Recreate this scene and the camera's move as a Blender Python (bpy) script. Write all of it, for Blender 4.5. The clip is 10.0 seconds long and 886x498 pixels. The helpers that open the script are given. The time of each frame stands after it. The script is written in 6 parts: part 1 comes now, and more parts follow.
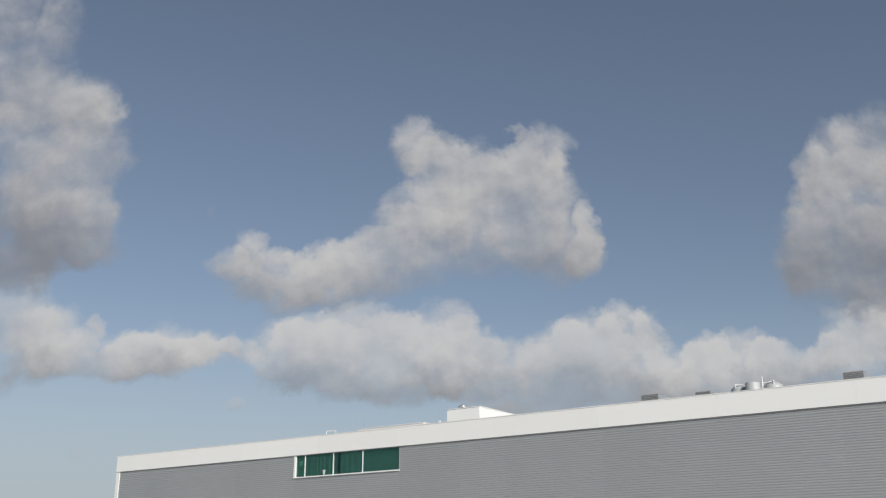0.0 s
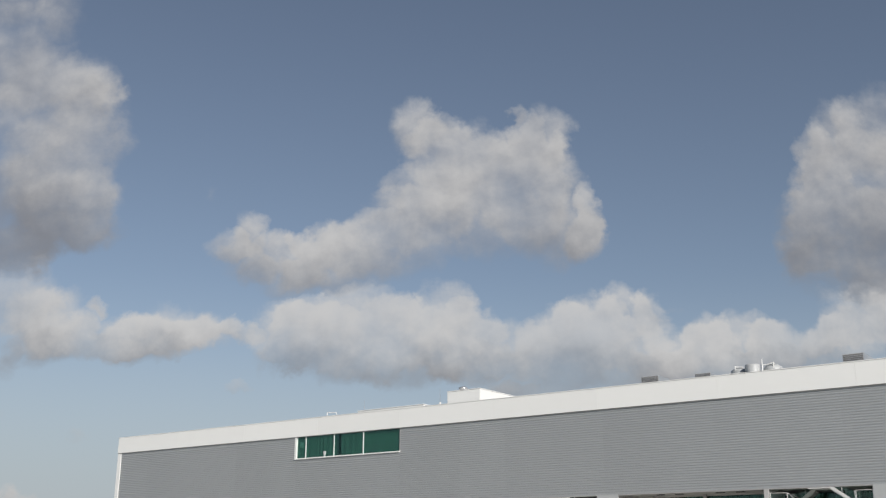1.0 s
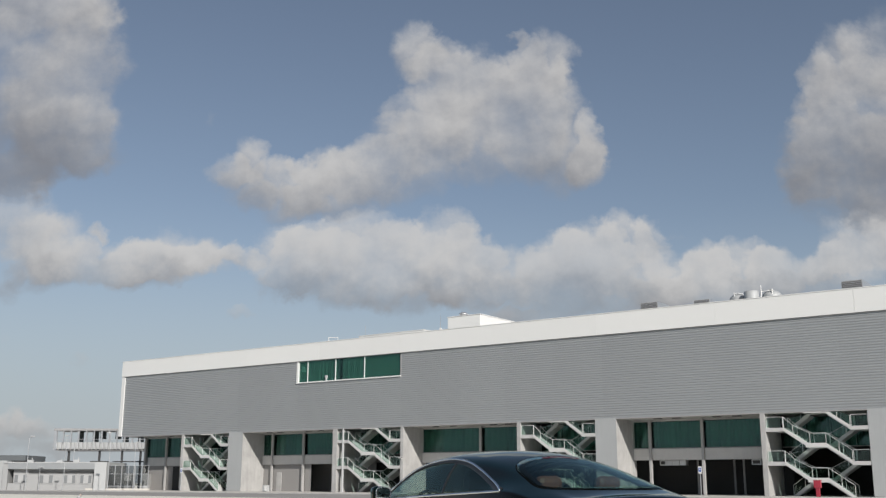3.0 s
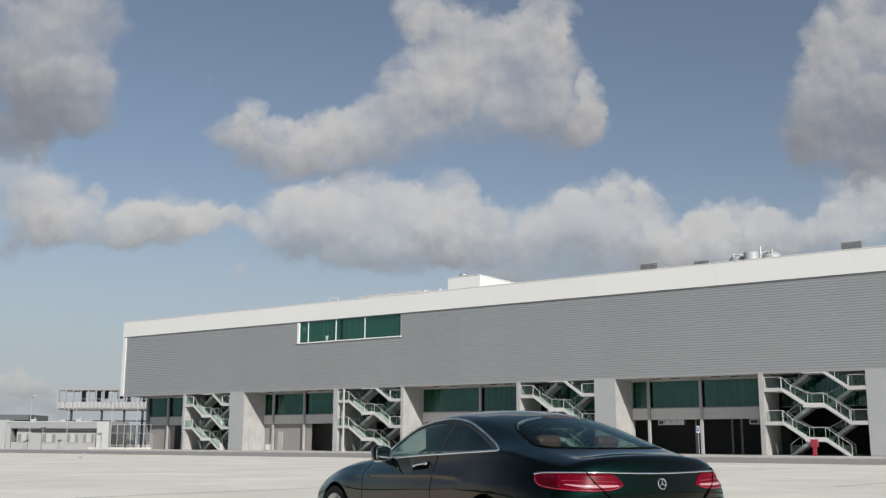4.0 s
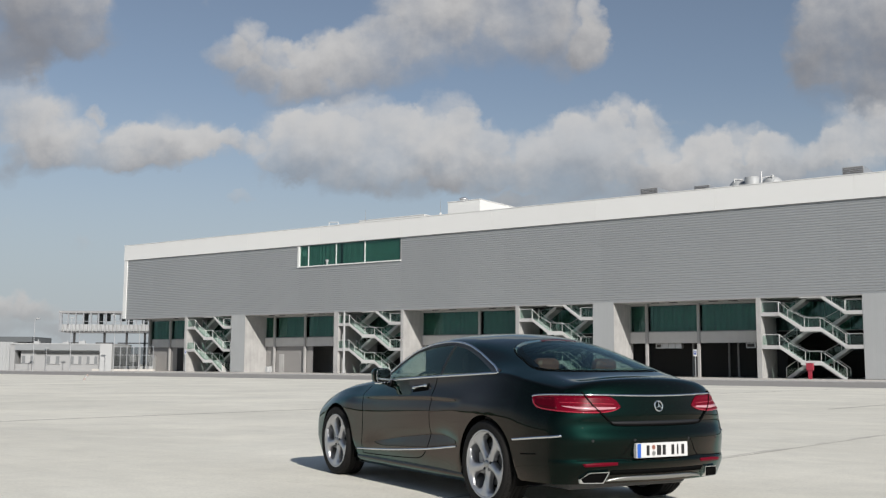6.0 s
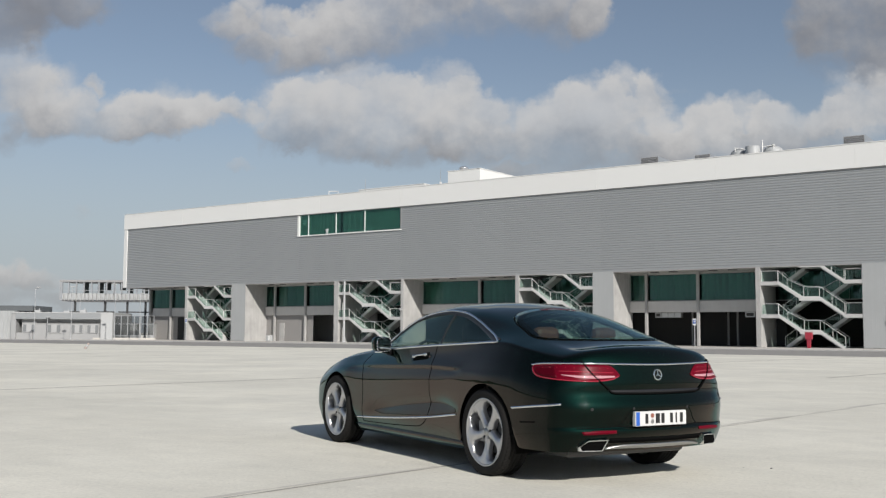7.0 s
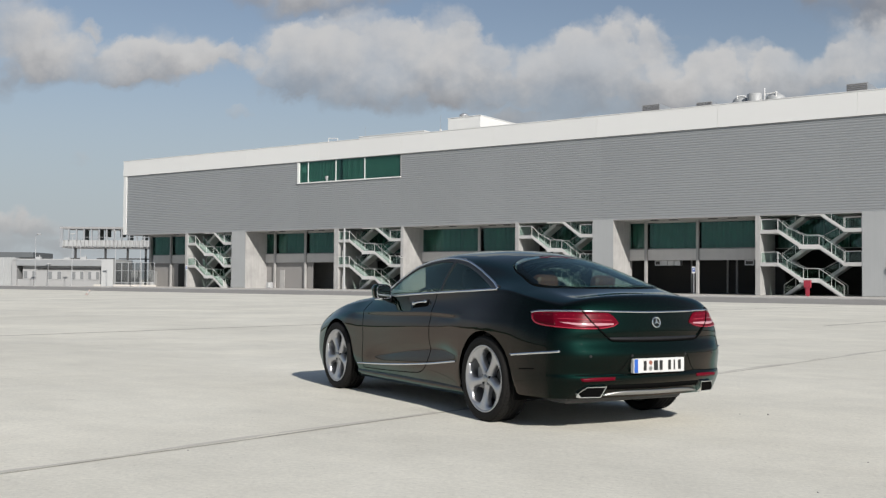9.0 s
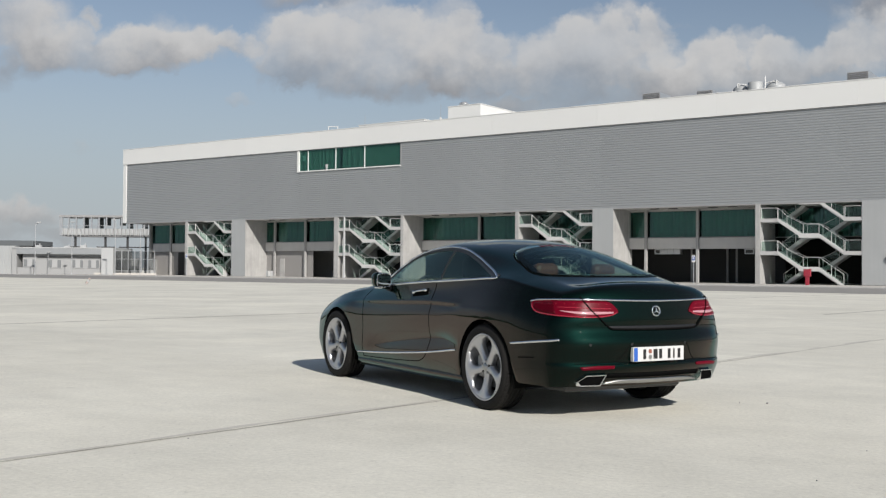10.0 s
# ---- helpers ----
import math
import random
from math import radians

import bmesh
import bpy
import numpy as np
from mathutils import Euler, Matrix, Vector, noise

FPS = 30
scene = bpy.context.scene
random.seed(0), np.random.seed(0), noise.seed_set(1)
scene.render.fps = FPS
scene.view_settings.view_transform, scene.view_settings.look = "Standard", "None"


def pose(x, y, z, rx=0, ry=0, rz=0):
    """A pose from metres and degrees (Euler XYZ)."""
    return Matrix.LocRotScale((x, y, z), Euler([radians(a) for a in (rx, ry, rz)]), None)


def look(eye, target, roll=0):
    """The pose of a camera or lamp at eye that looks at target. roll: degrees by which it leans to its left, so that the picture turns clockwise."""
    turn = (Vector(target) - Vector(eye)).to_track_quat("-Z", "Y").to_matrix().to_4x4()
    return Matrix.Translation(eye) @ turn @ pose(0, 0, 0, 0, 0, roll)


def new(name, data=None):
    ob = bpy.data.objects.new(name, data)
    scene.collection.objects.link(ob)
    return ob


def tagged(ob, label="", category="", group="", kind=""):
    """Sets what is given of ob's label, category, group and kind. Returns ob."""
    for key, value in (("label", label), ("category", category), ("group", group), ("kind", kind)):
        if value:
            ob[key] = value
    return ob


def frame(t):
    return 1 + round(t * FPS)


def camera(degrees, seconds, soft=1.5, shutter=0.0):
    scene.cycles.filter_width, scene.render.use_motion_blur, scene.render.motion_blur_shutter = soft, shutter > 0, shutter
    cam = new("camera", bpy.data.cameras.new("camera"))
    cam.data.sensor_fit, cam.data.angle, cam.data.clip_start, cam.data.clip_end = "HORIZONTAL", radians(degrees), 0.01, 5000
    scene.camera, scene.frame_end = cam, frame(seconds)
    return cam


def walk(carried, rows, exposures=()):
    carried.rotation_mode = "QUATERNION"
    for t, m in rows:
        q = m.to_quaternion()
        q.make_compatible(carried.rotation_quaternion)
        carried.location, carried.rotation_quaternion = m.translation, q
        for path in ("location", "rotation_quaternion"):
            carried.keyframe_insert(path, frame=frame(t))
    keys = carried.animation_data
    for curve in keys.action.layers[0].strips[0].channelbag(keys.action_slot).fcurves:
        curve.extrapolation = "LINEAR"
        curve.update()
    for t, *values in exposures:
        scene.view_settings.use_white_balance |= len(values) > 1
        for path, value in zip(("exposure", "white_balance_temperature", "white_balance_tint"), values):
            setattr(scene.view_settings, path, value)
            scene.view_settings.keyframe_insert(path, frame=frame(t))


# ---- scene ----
EYE = 1.14
cam = camera(46.58, 10.0, soft=1.3)
PATH = [
    (0.0, pose(0, 0, EYE, 107.914, 0.024, 0.021)),
    (0.5, pose(0, 0, EYE, 107.638, 0.008, 0.029)),
    (1.0, pose(0, 0, EYE, 106.923, -0.012, 0.037)),
    (1.5, pose(0, 0, EYE, 105.972, -0.043, 0.040)),
    (2.0, pose(0, 0, EYE, 104.862, -0.081, 0.039)),
    (2.5, pose(0, 0, EYE, 103.876, -0.122, 0.041)),
    (4.0, pose(0, 0, EYE, 100.645, -0.164, 0.040)),
    (4.5, pose(0, 0, EYE, 99.630, -0.204, 0.033)),
    (5.0, pose(0, 0, EYE, 98.488, -0.244, 0.025)),
    (5.5, pose(0, 0, EYE, 97.407, -0.284, 0.020)),
    (7.0, pose(0, 0, EYE, 94.717, -0.323, 0.015)),
    (7.5, pose(0, 0, EYE, 93.923, -0.362, 0.013)),
    (8.0, pose(0, 0, EYE, 93.107, -0.395, 0.011)),
    (8.5, pose(0, 0, EYE, 92.349, -0.424, 0.009)),
    (9.0, pose(0, 0, EYE, 91.800, -0.446, 0.005)),
    (9.5, pose(0, 0, EYE, 91.438, -0.465, 0.003)),
    (10.0, pose(0, 0, EYE, 91.164, -0.481, 0.000)),
]

walk(cam, PATH)

# ---- sky, sun ----
SUN_EL, SUN_AZ = 29.5, -65.0   # height, and direction towards the sun in the plan (degrees from +x)
sun_way = Vector((math.cos(radians(SUN_AZ)) * math.cos(radians(SUN_EL)), math.sin(radians(SUN_AZ)) * math.cos(radians(SUN_EL)), math.sin(radians(SUN_EL))))
sun_data = bpy.data.lights.new("sun", "SUN")
sun_data.energy, sun_data.angle, sun_data.color = 4.8, radians(0.55), (1.0, 0.948, 0.893)
sun = new("sun", sun_data)
sun.matrix_world = look((0, 0, 60), Vector((0, 0, 60)) - sun_way)

# clouds: centre and half-size of the lobes, as slopes right and up of the way straight ahead
CUMULUS_WEST = [
    (-0.473, 0.599, 0.037, 0.032), (-0.416, 0.575, 0.026, 0.029), (-0.461, 0.523, 0.061, 0.051), (-0.428, 0.456, 0.069, 0.062),
    (-0.383, 0.483, 0.033, 0.037), (-0.359, 0.430, 0.027, 0.045), (-0.397, 0.392, 0.062, 0.057), (-0.360, 0.348, 0.029, 0.037),
]
CUMULUS_WEST_BASE = [
    (-0.432, 0.348, 0.076, 0.046), (-0.384, 0.330, 0.046, 0.027), (-0.438, 0.300, 0.034, 0.018),
]
BANK_WEST = [
    (-0.435, 0.253, 0.048, 0.035), (-0.390, 0.235, 0.045, 0.030), (-0.338, 0.217, 0.042, 0.026), (-0.271, 0.218, 0.040, 0.026),
    (-0.298, 0.215, 0.028, 0.022), (-0.240, 0.217, 0.034, 0.018), (-0.336, 0.249, 0.012, 0.007), (-0.204, 0.219, 0.022, 0.010),
]
BANK_WEST_BASE = [
    (-0.286, 0.198, 0.044, 0.016), (-0.370, 0.204, 0.061, 0.018), (-0.432, 0.193, 0.019, 0.020),
]
CUMULUS_MIDDLE = [
    (-0.030, 0.442, 0.026, 0.027), (-0.005, 0.414, 0.034, 0.035), (0.030, 0.405, 0.035, 0.035), (0.057, 0.392, 0.035, 0.035),
    (0.074, 0.447, 0.008, 0.010), (0.084, 0.424, 0.017, 0.021), (0.109, 0.425, 0.025, 0.031), (0.118, 0.386, 0.026, 0.035),
    (0.149, 0.351, 0.013, 0.030), (0.079, 0.367, 0.044, 0.040), (-0.008, 0.367, 0.050, 0.037), (-0.026, 0.339, 0.052, 0.031),
    (-0.074, 0.315, 0.043, 0.025), (-0.114, 0.312, 0.029, 0.023), (-0.198, 0.319, 0.022, 0.022), (-0.152, 0.306, 0.032, 0.020),
    (-0.223, 0.307, 0.021, 0.017),
]
CUMULUS_MIDDLE_BASE = [
    (0.044, 0.330, 0.064, 0.037), (0.113, 0.324, 0.043, 0.035), (0.145, 0.318, 0.020, 0.024), (-0.048, 0.294, 0.054, 0.025),
    (-0.105, 0.282, 0.051, 0.024), (-0.162, 0.276, 0.043, 0.020), (-0.202, 0.288, 0.029, 0.021),
]
BANK_MIDDLE = [
    (-0.161, 0.219, 0.027, 0.029), (-0.134, 0.223, 0.029, 0.026), (-0.091, 0.227, 0.037, 0.030), (-0.114, 0.207, 0.053, 0.027),
    (-0.053, 0.218, 0.031, 0.027), (-0.001, 0.229, 0.029, 0.029), (-0.027, 0.215, 0.034, 0.027), (0.026, 0.215, 0.025, 0.024),
    (0.067, 0.207, 0.033, 0.025), (0.112, 0.214, 0.034, 0.027), (0.143, 0.224, 0.031, 0.026), (0.180, 0.234, 0.028, 0.026),
    (0.207, 0.238, 0.017, 0.022), (0.176, 0.207, 0.039, 0.020), (0.259, 0.215, 0.021, 0.024), (0.248, 0.201, 0.033, 0.025),
    (0.296, 0.204, 0.033, 0.024), (0.329, 0.202, 0.025, 0.020),
]
BANK_MIDDLE_BASE = [
    (-0.107, 0.181, 0.047, 0.018), (-0.157, 0.190, 0.028, 0.015), (-0.035, 0.184, 0.050, 0.021), (0.020, 0.184, 0.033, 0.018),
    (0.092, 0.179, 0.050, 0.021), (0.163, 0.173, 0.061, 0.022), (0.257, 0.176, 0.066, 0.021), (0.341, 0.181, 0.050, 0.020),
    (0.080, 0.159, 0.038, 0.011),
]
CUMULUS_EAST = [
    (0.460, 0.437, 0.042, 0.047), (0.415, 0.427, 0.031, 0.036), (0.384, 0.411, 0.020, 0.032), (0.391, 0.382, 0.035, 0.031),
    (0.443, 0.379, 0.059, 0.050), (0.375, 0.348, 0.026, 0.031),
]
CUMULUS_EAST_BASE = [
    (0.402, 0.330, 0.055, 0.043), (0.365, 0.306, 0.024, 0.030), (0.446, 0.312, 0.063, 0.048), (0.396, 0.276, 0.048, 0.024),
    (0.441, 0.270, 0.040, 0.024),
]
BANK_EAST = [
    (0.395, 0.227, 0.025, 0.026), (0.429, 0.232, 0.031, 0.026), (0.459, 0.235, 0.034, 0.035), (0.416, 0.207, 0.050, 0.024),
    (0.374, 0.211, 0.021, 0.018),
]
WISPS = [
    (-0.233, 0.366, 0.012, 0.016), (-0.203, 0.161, 0.016, 0.009), (-0.419, 0.136, 0.019, 0.015), (-0.357, 0.119, 0.014, 0.010),
    (0.232, 0.248, 0.017, 0.009), (-0.426, 0.295, 0.040, 0.011),
]
LOW_WEST = [(-0.425, 0.057, 0.030, 0.014), (-0.395, 0.052, 0.025, 0.011), (-0.45, 0.060, 0.030, 0.015)]
LOW_WEST_BASE = [(-0.42, 0.037, 0.07, 0.014), (-0.34, 0.032, 0.05, 0.010)]


def build_sky():
    world = bpy.data.worlds.new("sky")
    scene.world = world
    world.use_nodes = True
    nt = world.node_tree
    nt.nodes.clear()
    link = nt.links.new

    def node(kind, **values):
        n = nt.nodes.new(kind)
        for key, value in values.items():
            n.inputs[key].default_value = value
        return n

    def math_node(op, a, b=None, clamp=False):
        n = nt.nodes.new("ShaderNodeMath")
        n.operation, n.use_clamp = op, clamp
        for k, v in enumerate((a, b)):
            if v is None:
                continue
            if isinstance(v, (int, float)):
                n.inputs[k].default_value = v
            else:
                link(v, n.inputs[k])
        return n.outputs[0]

    def vec_node(op, a, b, c=None):
        n = nt.nodes.new("ShaderNodeVectorMath")
        n.operation = op
        for k, v in enumerate((a, b, c)):
            if v is None:
                continue
            if isinstance(v, tuple):
                n.inputs[k].default_value = v
            else:
                link(v, n.inputs[k])
        return n

    def smooth(x, lo, hi, a=0.0, b=1.0):
        n = nt.nodes.new("ShaderNodeMapRange")
        n.interpolation_type = "SMOOTHSTEP"
        link(x, n.inputs["Value"])
        for key, value in (("From Min", lo), ("From Max", hi), ("To Min", a), ("To Max", b)):
            n.inputs[key].default_value = value
        return n.outputs["Result"]

    def fbm(vector, scale, detail, rough, lac=2.1):
        n = node("ShaderNodeTexNoise", Scale=scale, Detail=detail, Roughness=rough, Lacunarity=lac)
        link(vector, n.inputs["Vector"])
        return n

    coord = nt.nodes.new("ShaderNodeTexCoord")
    way = coord.outputs["Generated"]
    sep = nt.nodes.new("ShaderNodeSeparateXYZ")
    link(way, sep.inputs[0])
    ahead = math_node("MAXIMUM", sep.outputs["Y"], 0.08)
    flat = nt.nodes.new("ShaderNodeCombineXYZ")
    link(math_node("DIVIDE", sep.outputs["X"], ahead), flat.inputs[0])
    slope = math_node("DIVIDE", sep.outputs["Z"], ahead)
    link(slope, flat.inputs[1])
    # billows push the lobes' outlines about
    big = fbm(flat.outputs[0], 8.0, 2.0, 0.5)
    fine = fbm(flat.outputs[0], 26.0, 4.0, 0.55)
    push = vec_node("MULTIPLY_ADD", big.outputs["Color"], (0.036, 0.030, 0.0), (-0.018, -0.015, 0.0))
    push2 = vec_node("MULTIPLY_ADD", fine.outputs["Color"], (0.050, 0.044, 0.0), (-0.025, -0.022, 0.0))
    spot = vec_node("ADD", vec_node("ADD", flat.outputs[0], push.outputs[0]).outputs[0], push2.outputs[0]).outputs[0]
    body = lift = None
    here, count = spot, 0
    # density and brightness of each cloud, its heads and its base
    for group, gain, light in ((CUMULUS_MIDDLE, 1.22, 0.10), (CUMULUS_MIDDLE_BASE, 1.15, -0.18), (CUMULUS_WEST, 0.98, -0.02), (CUMULUS_WEST_BASE, 1.05, -0.58),
                               (BANK_WEST, 1.24, 0.22), (BANK_WEST_BASE, 1.05, -0.42), (BANK_MIDDLE, 1.45, 0.34), (BANK_MIDDLE_BASE, 1.35, -0.36),
                               (CUMULUS_EAST, 1.12, -0.06), (CUMULUS_EAST_BASE, 1.25, -0.46), (BANK_EAST, 1.15, 0.30), (LOW_WEST, 1.0, 0.10), (LOW_WEST_BASE, 0.9, -0.36), (WISPS, 0.45, 0.0)):
        for u, v, a, b in group:
            wide = 1.32 if group in (CUMULUS_WEST, CUMULUS_WEST_BASE) else 1.16
            a, b = a * wide, b * wide
            count += 1
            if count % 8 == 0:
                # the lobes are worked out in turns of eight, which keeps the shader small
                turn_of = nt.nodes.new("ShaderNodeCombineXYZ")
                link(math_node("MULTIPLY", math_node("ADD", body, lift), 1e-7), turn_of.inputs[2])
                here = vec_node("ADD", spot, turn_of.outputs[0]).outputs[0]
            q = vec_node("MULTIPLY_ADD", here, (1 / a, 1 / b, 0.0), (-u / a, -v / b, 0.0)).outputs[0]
            w = math_node("SUBTRACT", gain, vec_node("DOT_PRODUCT", q, q).outputs["Value"], clamp=True)
            part_q = nt.nodes.new("ShaderNodeSeparateXYZ")
            link(q, part_q.inputs[0])
            tone_of = nt.nodes.new("ShaderNodeMath")
            tone_of.operation = "MULTIPLY_ADD"
            link(part_q.outputs["Y"], tone_of.inputs[0])
            tone_of.inputs[1].default_value, tone_of.inputs[2].default_value = 0.34, light
            y = math_node("MULTIPLY", w, tone_of.outputs[0])
            body = w if body is None else math_node("ADD", body, w)
            lift = y if lift is None else math_node("ADD", lift, y)
    height = math_node("DIVIDE", lift, math_node("ADD", body, 0.03))
    wisps = fbm(flat.outputs[0], 10.0, 6.0, 0.54)
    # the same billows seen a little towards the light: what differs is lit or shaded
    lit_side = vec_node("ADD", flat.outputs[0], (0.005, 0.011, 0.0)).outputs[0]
    wisps_lit = fbm(lit_side, 10.0, 6.0, 0.54)
    relief = math_node("SUBTRACT", wisps.outputs["Fac"], wisps_lit.outputs["Fac"])
    rough_edge = math_node("MULTIPLY", math_node("SUBTRACT", wisps.outputs["Fac"], 0.5), 2.1)
    core = math_node("MINIMUM", body, 1.5)
    front = math_node("ADD", core, math_node("MULTIPLY", rough_edge, smooth(body, 0.0, 0.25)))
    # heads end crisply, bases fade out
    soft = smooth(height, -0.30, 0.30, 2.05, 1.55)
    front = math_node("DIVIDE", front, soft)
    mottle = fbm(flat.outputs[0], 8.0, 5.0, 0.5)
    patchy = smooth(mottle.outputs["Fac"], 0.32, 0.56, 0.74, 1.0)
    cover = math_node("MULTIPLY", smooth(front, 0.02, 0.98), smooth(wisps.outputs["Fac"], 0.28, 0.58, 0.78, 1.0))
    cover = math_node("MULTIPLY", cover, patchy)
    # the sky beyond those clouds carries scattered ones like them
    over = nt.nodes.new("ShaderNodeCombineXYZ")
    rise = math_node("ADD", math_node("MAXIMUM", sep.outputs["Z"], 0.0), 0.16)
    link(math_node("DIVIDE", sep.outputs["X"], rise), over.inputs[0])
    link(math_node("DIVIDE", sep.outputs["Y"], rise), over.inputs[1])
    field = fbm(over.outputs[0], 0.9, 7.0, 0.58)
    rest = smooth(field.outputs["Fac"], 0.66, 0.84)
    outside = math_node("MAXIMUM", smooth(sep.outputs["Y"], 0.80, 0.55), smooth(sep.outputs["Z"], 0.55, 0.72))
    rest = math_node("MULTIPLY", rest, outside)
    front_only = math_node("MULTIPLY", cover, smooth(sep.outputs["Y"], 0.12, 0.4))
    cover = math_node("MAXIMUM", front_only, rest, clamp=True)
    cover = math_node("MULTIPLY", cover, 0.92)
    # cloud colour: sunlit heads, grey undersides, mottled
    tone = math_node("ADD", height, math_node("MULTIPLY", math_node("SUBTRACT", mottle.outputs["Fac"], 0.5), 0.55))
    tone = math_node("ADD", tone, math_node("MULTIPLY", relief, 1.5))
    tone = smooth(tone, -0.85, 0.62)
    shade = nt.nodes.new("ShaderNodeMix")
    shade.data_type = "RGBA"
    link(tone, shade.inputs["Factor"])
    shade.inputs["A"].default_value = (0.215, 0.213, 0.226, 1)
    shade.inputs["B"].default_value = (0.595, 0.585, 0.575, 1)
    # clear sky
    air = nt.nodes.new("ShaderNodeTexSky")
    air.sky_type, air.sun_disc = "NISHITA", False
    air.sun_elevation, air.sun_rotation = radians(SUN_EL), radians(90.0 - SUN_AZ)
    air.altitude, air.air_density, air.dust_density, air.ozone_density = 50, 1.0, 0.5, 2.2
    tame = node("ShaderNodeHueSaturation", Saturation=0.79, Value=SKY_GAIN)
    link(air.outputs[0], tame.inputs["Color"])
    mix = nt.nodes.new("ShaderNodeMix")
    mix.data_type = "RGBA"
    link(cover, mix.inputs["Factor"])
    low = nt.nodes.new("ShaderNodeMix")
    low.data_type = "RGBA"
    link(smooth(sep.outputs["Z"], 0.27, 0.0, 0.0, 0.92), low.inputs["Factor"])
    link(tame.outputs[0], low.inputs["A"])
    low.inputs["B"].default_value = (0.395, 0.437, 0.478, 1)
    link(low.outputs["Result"], mix.inputs["A"])
    link(shade.outputs["Result"], mix.inputs["B"])
    back = node("ShaderNodeBackground", Strength=1.0)
    link(mix.outputs["Result"], back.inputs["Color"])
    out = nt.nodes.new("ShaderNodeOutputWorld")
    link(back.outputs[0], out.inputs["Surface"])


SKY_GAIN = 0.0755
build_sky()
scene.view_settings.exposure = 0.0


# ---- materials ----
def mat(name, color, rough=0.6, metal=0.0, vary=0.08, scale=1.0, bump=0.0, bump_scale=40.0, stain=0.0, stain_scale=0.3, coat=0.0, spec=0.5, per_piece=0.0, coat_ior=1.5, runs=0.0):
    """A surface with fine grain, broad blotches and relief."""
    m = bpy.data.materials.new(name)
    m.use_nodes = True
    nt = m.node_tree
    b = nt.nodes["Principled BSDF"]
    b.inputs["Roughness"].default_value, b.inputs["Metallic"].default_value = rough, metal
    b.inputs["Specular IOR Level"].default_value, b.inputs["Coat Weight"].default_value = spec, coat
    b.inputs["Coat Roughness"].default_value, b.inputs["Coat IOR"].default_value = 0.012, coat_ior
    coord = nt.nodes.new("ShaderNodeTexCoord")
    value = None

    def add(out, gain):
        nonlocal value
        s = nt.nodes.new("ShaderNodeMath")
        s.operation = "MULTIPLY_ADD"
        nt.links.new(out, s.inputs[0])
        s.inputs[1].default_value, s.inputs[2].default_value = gain * 2, 1.0 - gain
        if value is None:
            value = s.outputs[0]
        else:
            p = nt.nodes.new("ShaderNodeMath")
            p.operation = "MULTIPLY"
            nt.links.new(value, p.inputs[0])
            nt.links.new(s.outputs[0], p.inputs[1])
            value = p.outputs[0]

    for gain, sc, detail in ((vary, 8.0 * scale, 6.0), (stain, stain_scale, 5.0)):
        if gain:
            n = nt.nodes.new("ShaderNodeTexNoise")
            n.inputs["Scale"].default_value, n.inputs["Detail"].default_value, n.inputs["Roughness"].default_value = sc, detail, 0.65
            nt.links.new(coord.outputs["Object"], n.inputs["Vector"])
            add(n.outputs["Fac"], gain)
    if runs:
        # rain streaks: narrow across, long downwards
        mp = nt.nodes.new("ShaderNodeMapping")
        mp.inputs["Scale"].default_value = (2.6, 2.6, 0.16)
        n = nt.nodes.new("ShaderNodeTexNoise")
        n.inputs["Scale"].default_value, n.inputs["Detail"].default_value, n.inputs["Roughness"].default_value = 1.0, 6.0, 0.7
        nt.links.new(coord.outputs["Object"], mp.inputs["Vector"])
        nt.links.new(mp.outputs[0], n.inputs["Vector"])
        add(n.outputs["Fac"], runs)
    if per_piece:
        info = nt.nodes.new("ShaderNodeObjectInfo")
        add(info.outputs["Random"], per_piece)
    if value is None:
        b.inputs["Base Color"].default_value = (*color, 1)
    else:
        mul = nt.nodes.new("ShaderNodeVectorMath")
        mul.operation = "SCALE"
        mul.inputs[0].default_value = color
        nt.links.new(value, mul.inputs["Scale"])
        nt.links.new(mul.outputs[0], b.inputs["Base Color"])
    if bump:
        n = nt.nodes.new("ShaderNodeTexNoise")
        n.inputs["Scale"].default_value, n.inputs["Detail"].default_value = bump_scale, 4.0
        nt.links.new(coord.outputs["Object"], n.inputs["Vector"])
        p = nt.nodes.new("ShaderNodeBump")
        p.inputs["Strength"].default_value, p.inputs["Distance"].default_value = bump, 0.01
        nt.links.new(n.outputs["Fac"], p.inputs["Height"])
        nt.links.new(p.outputs[0], b.inputs["Normal"])
    return m


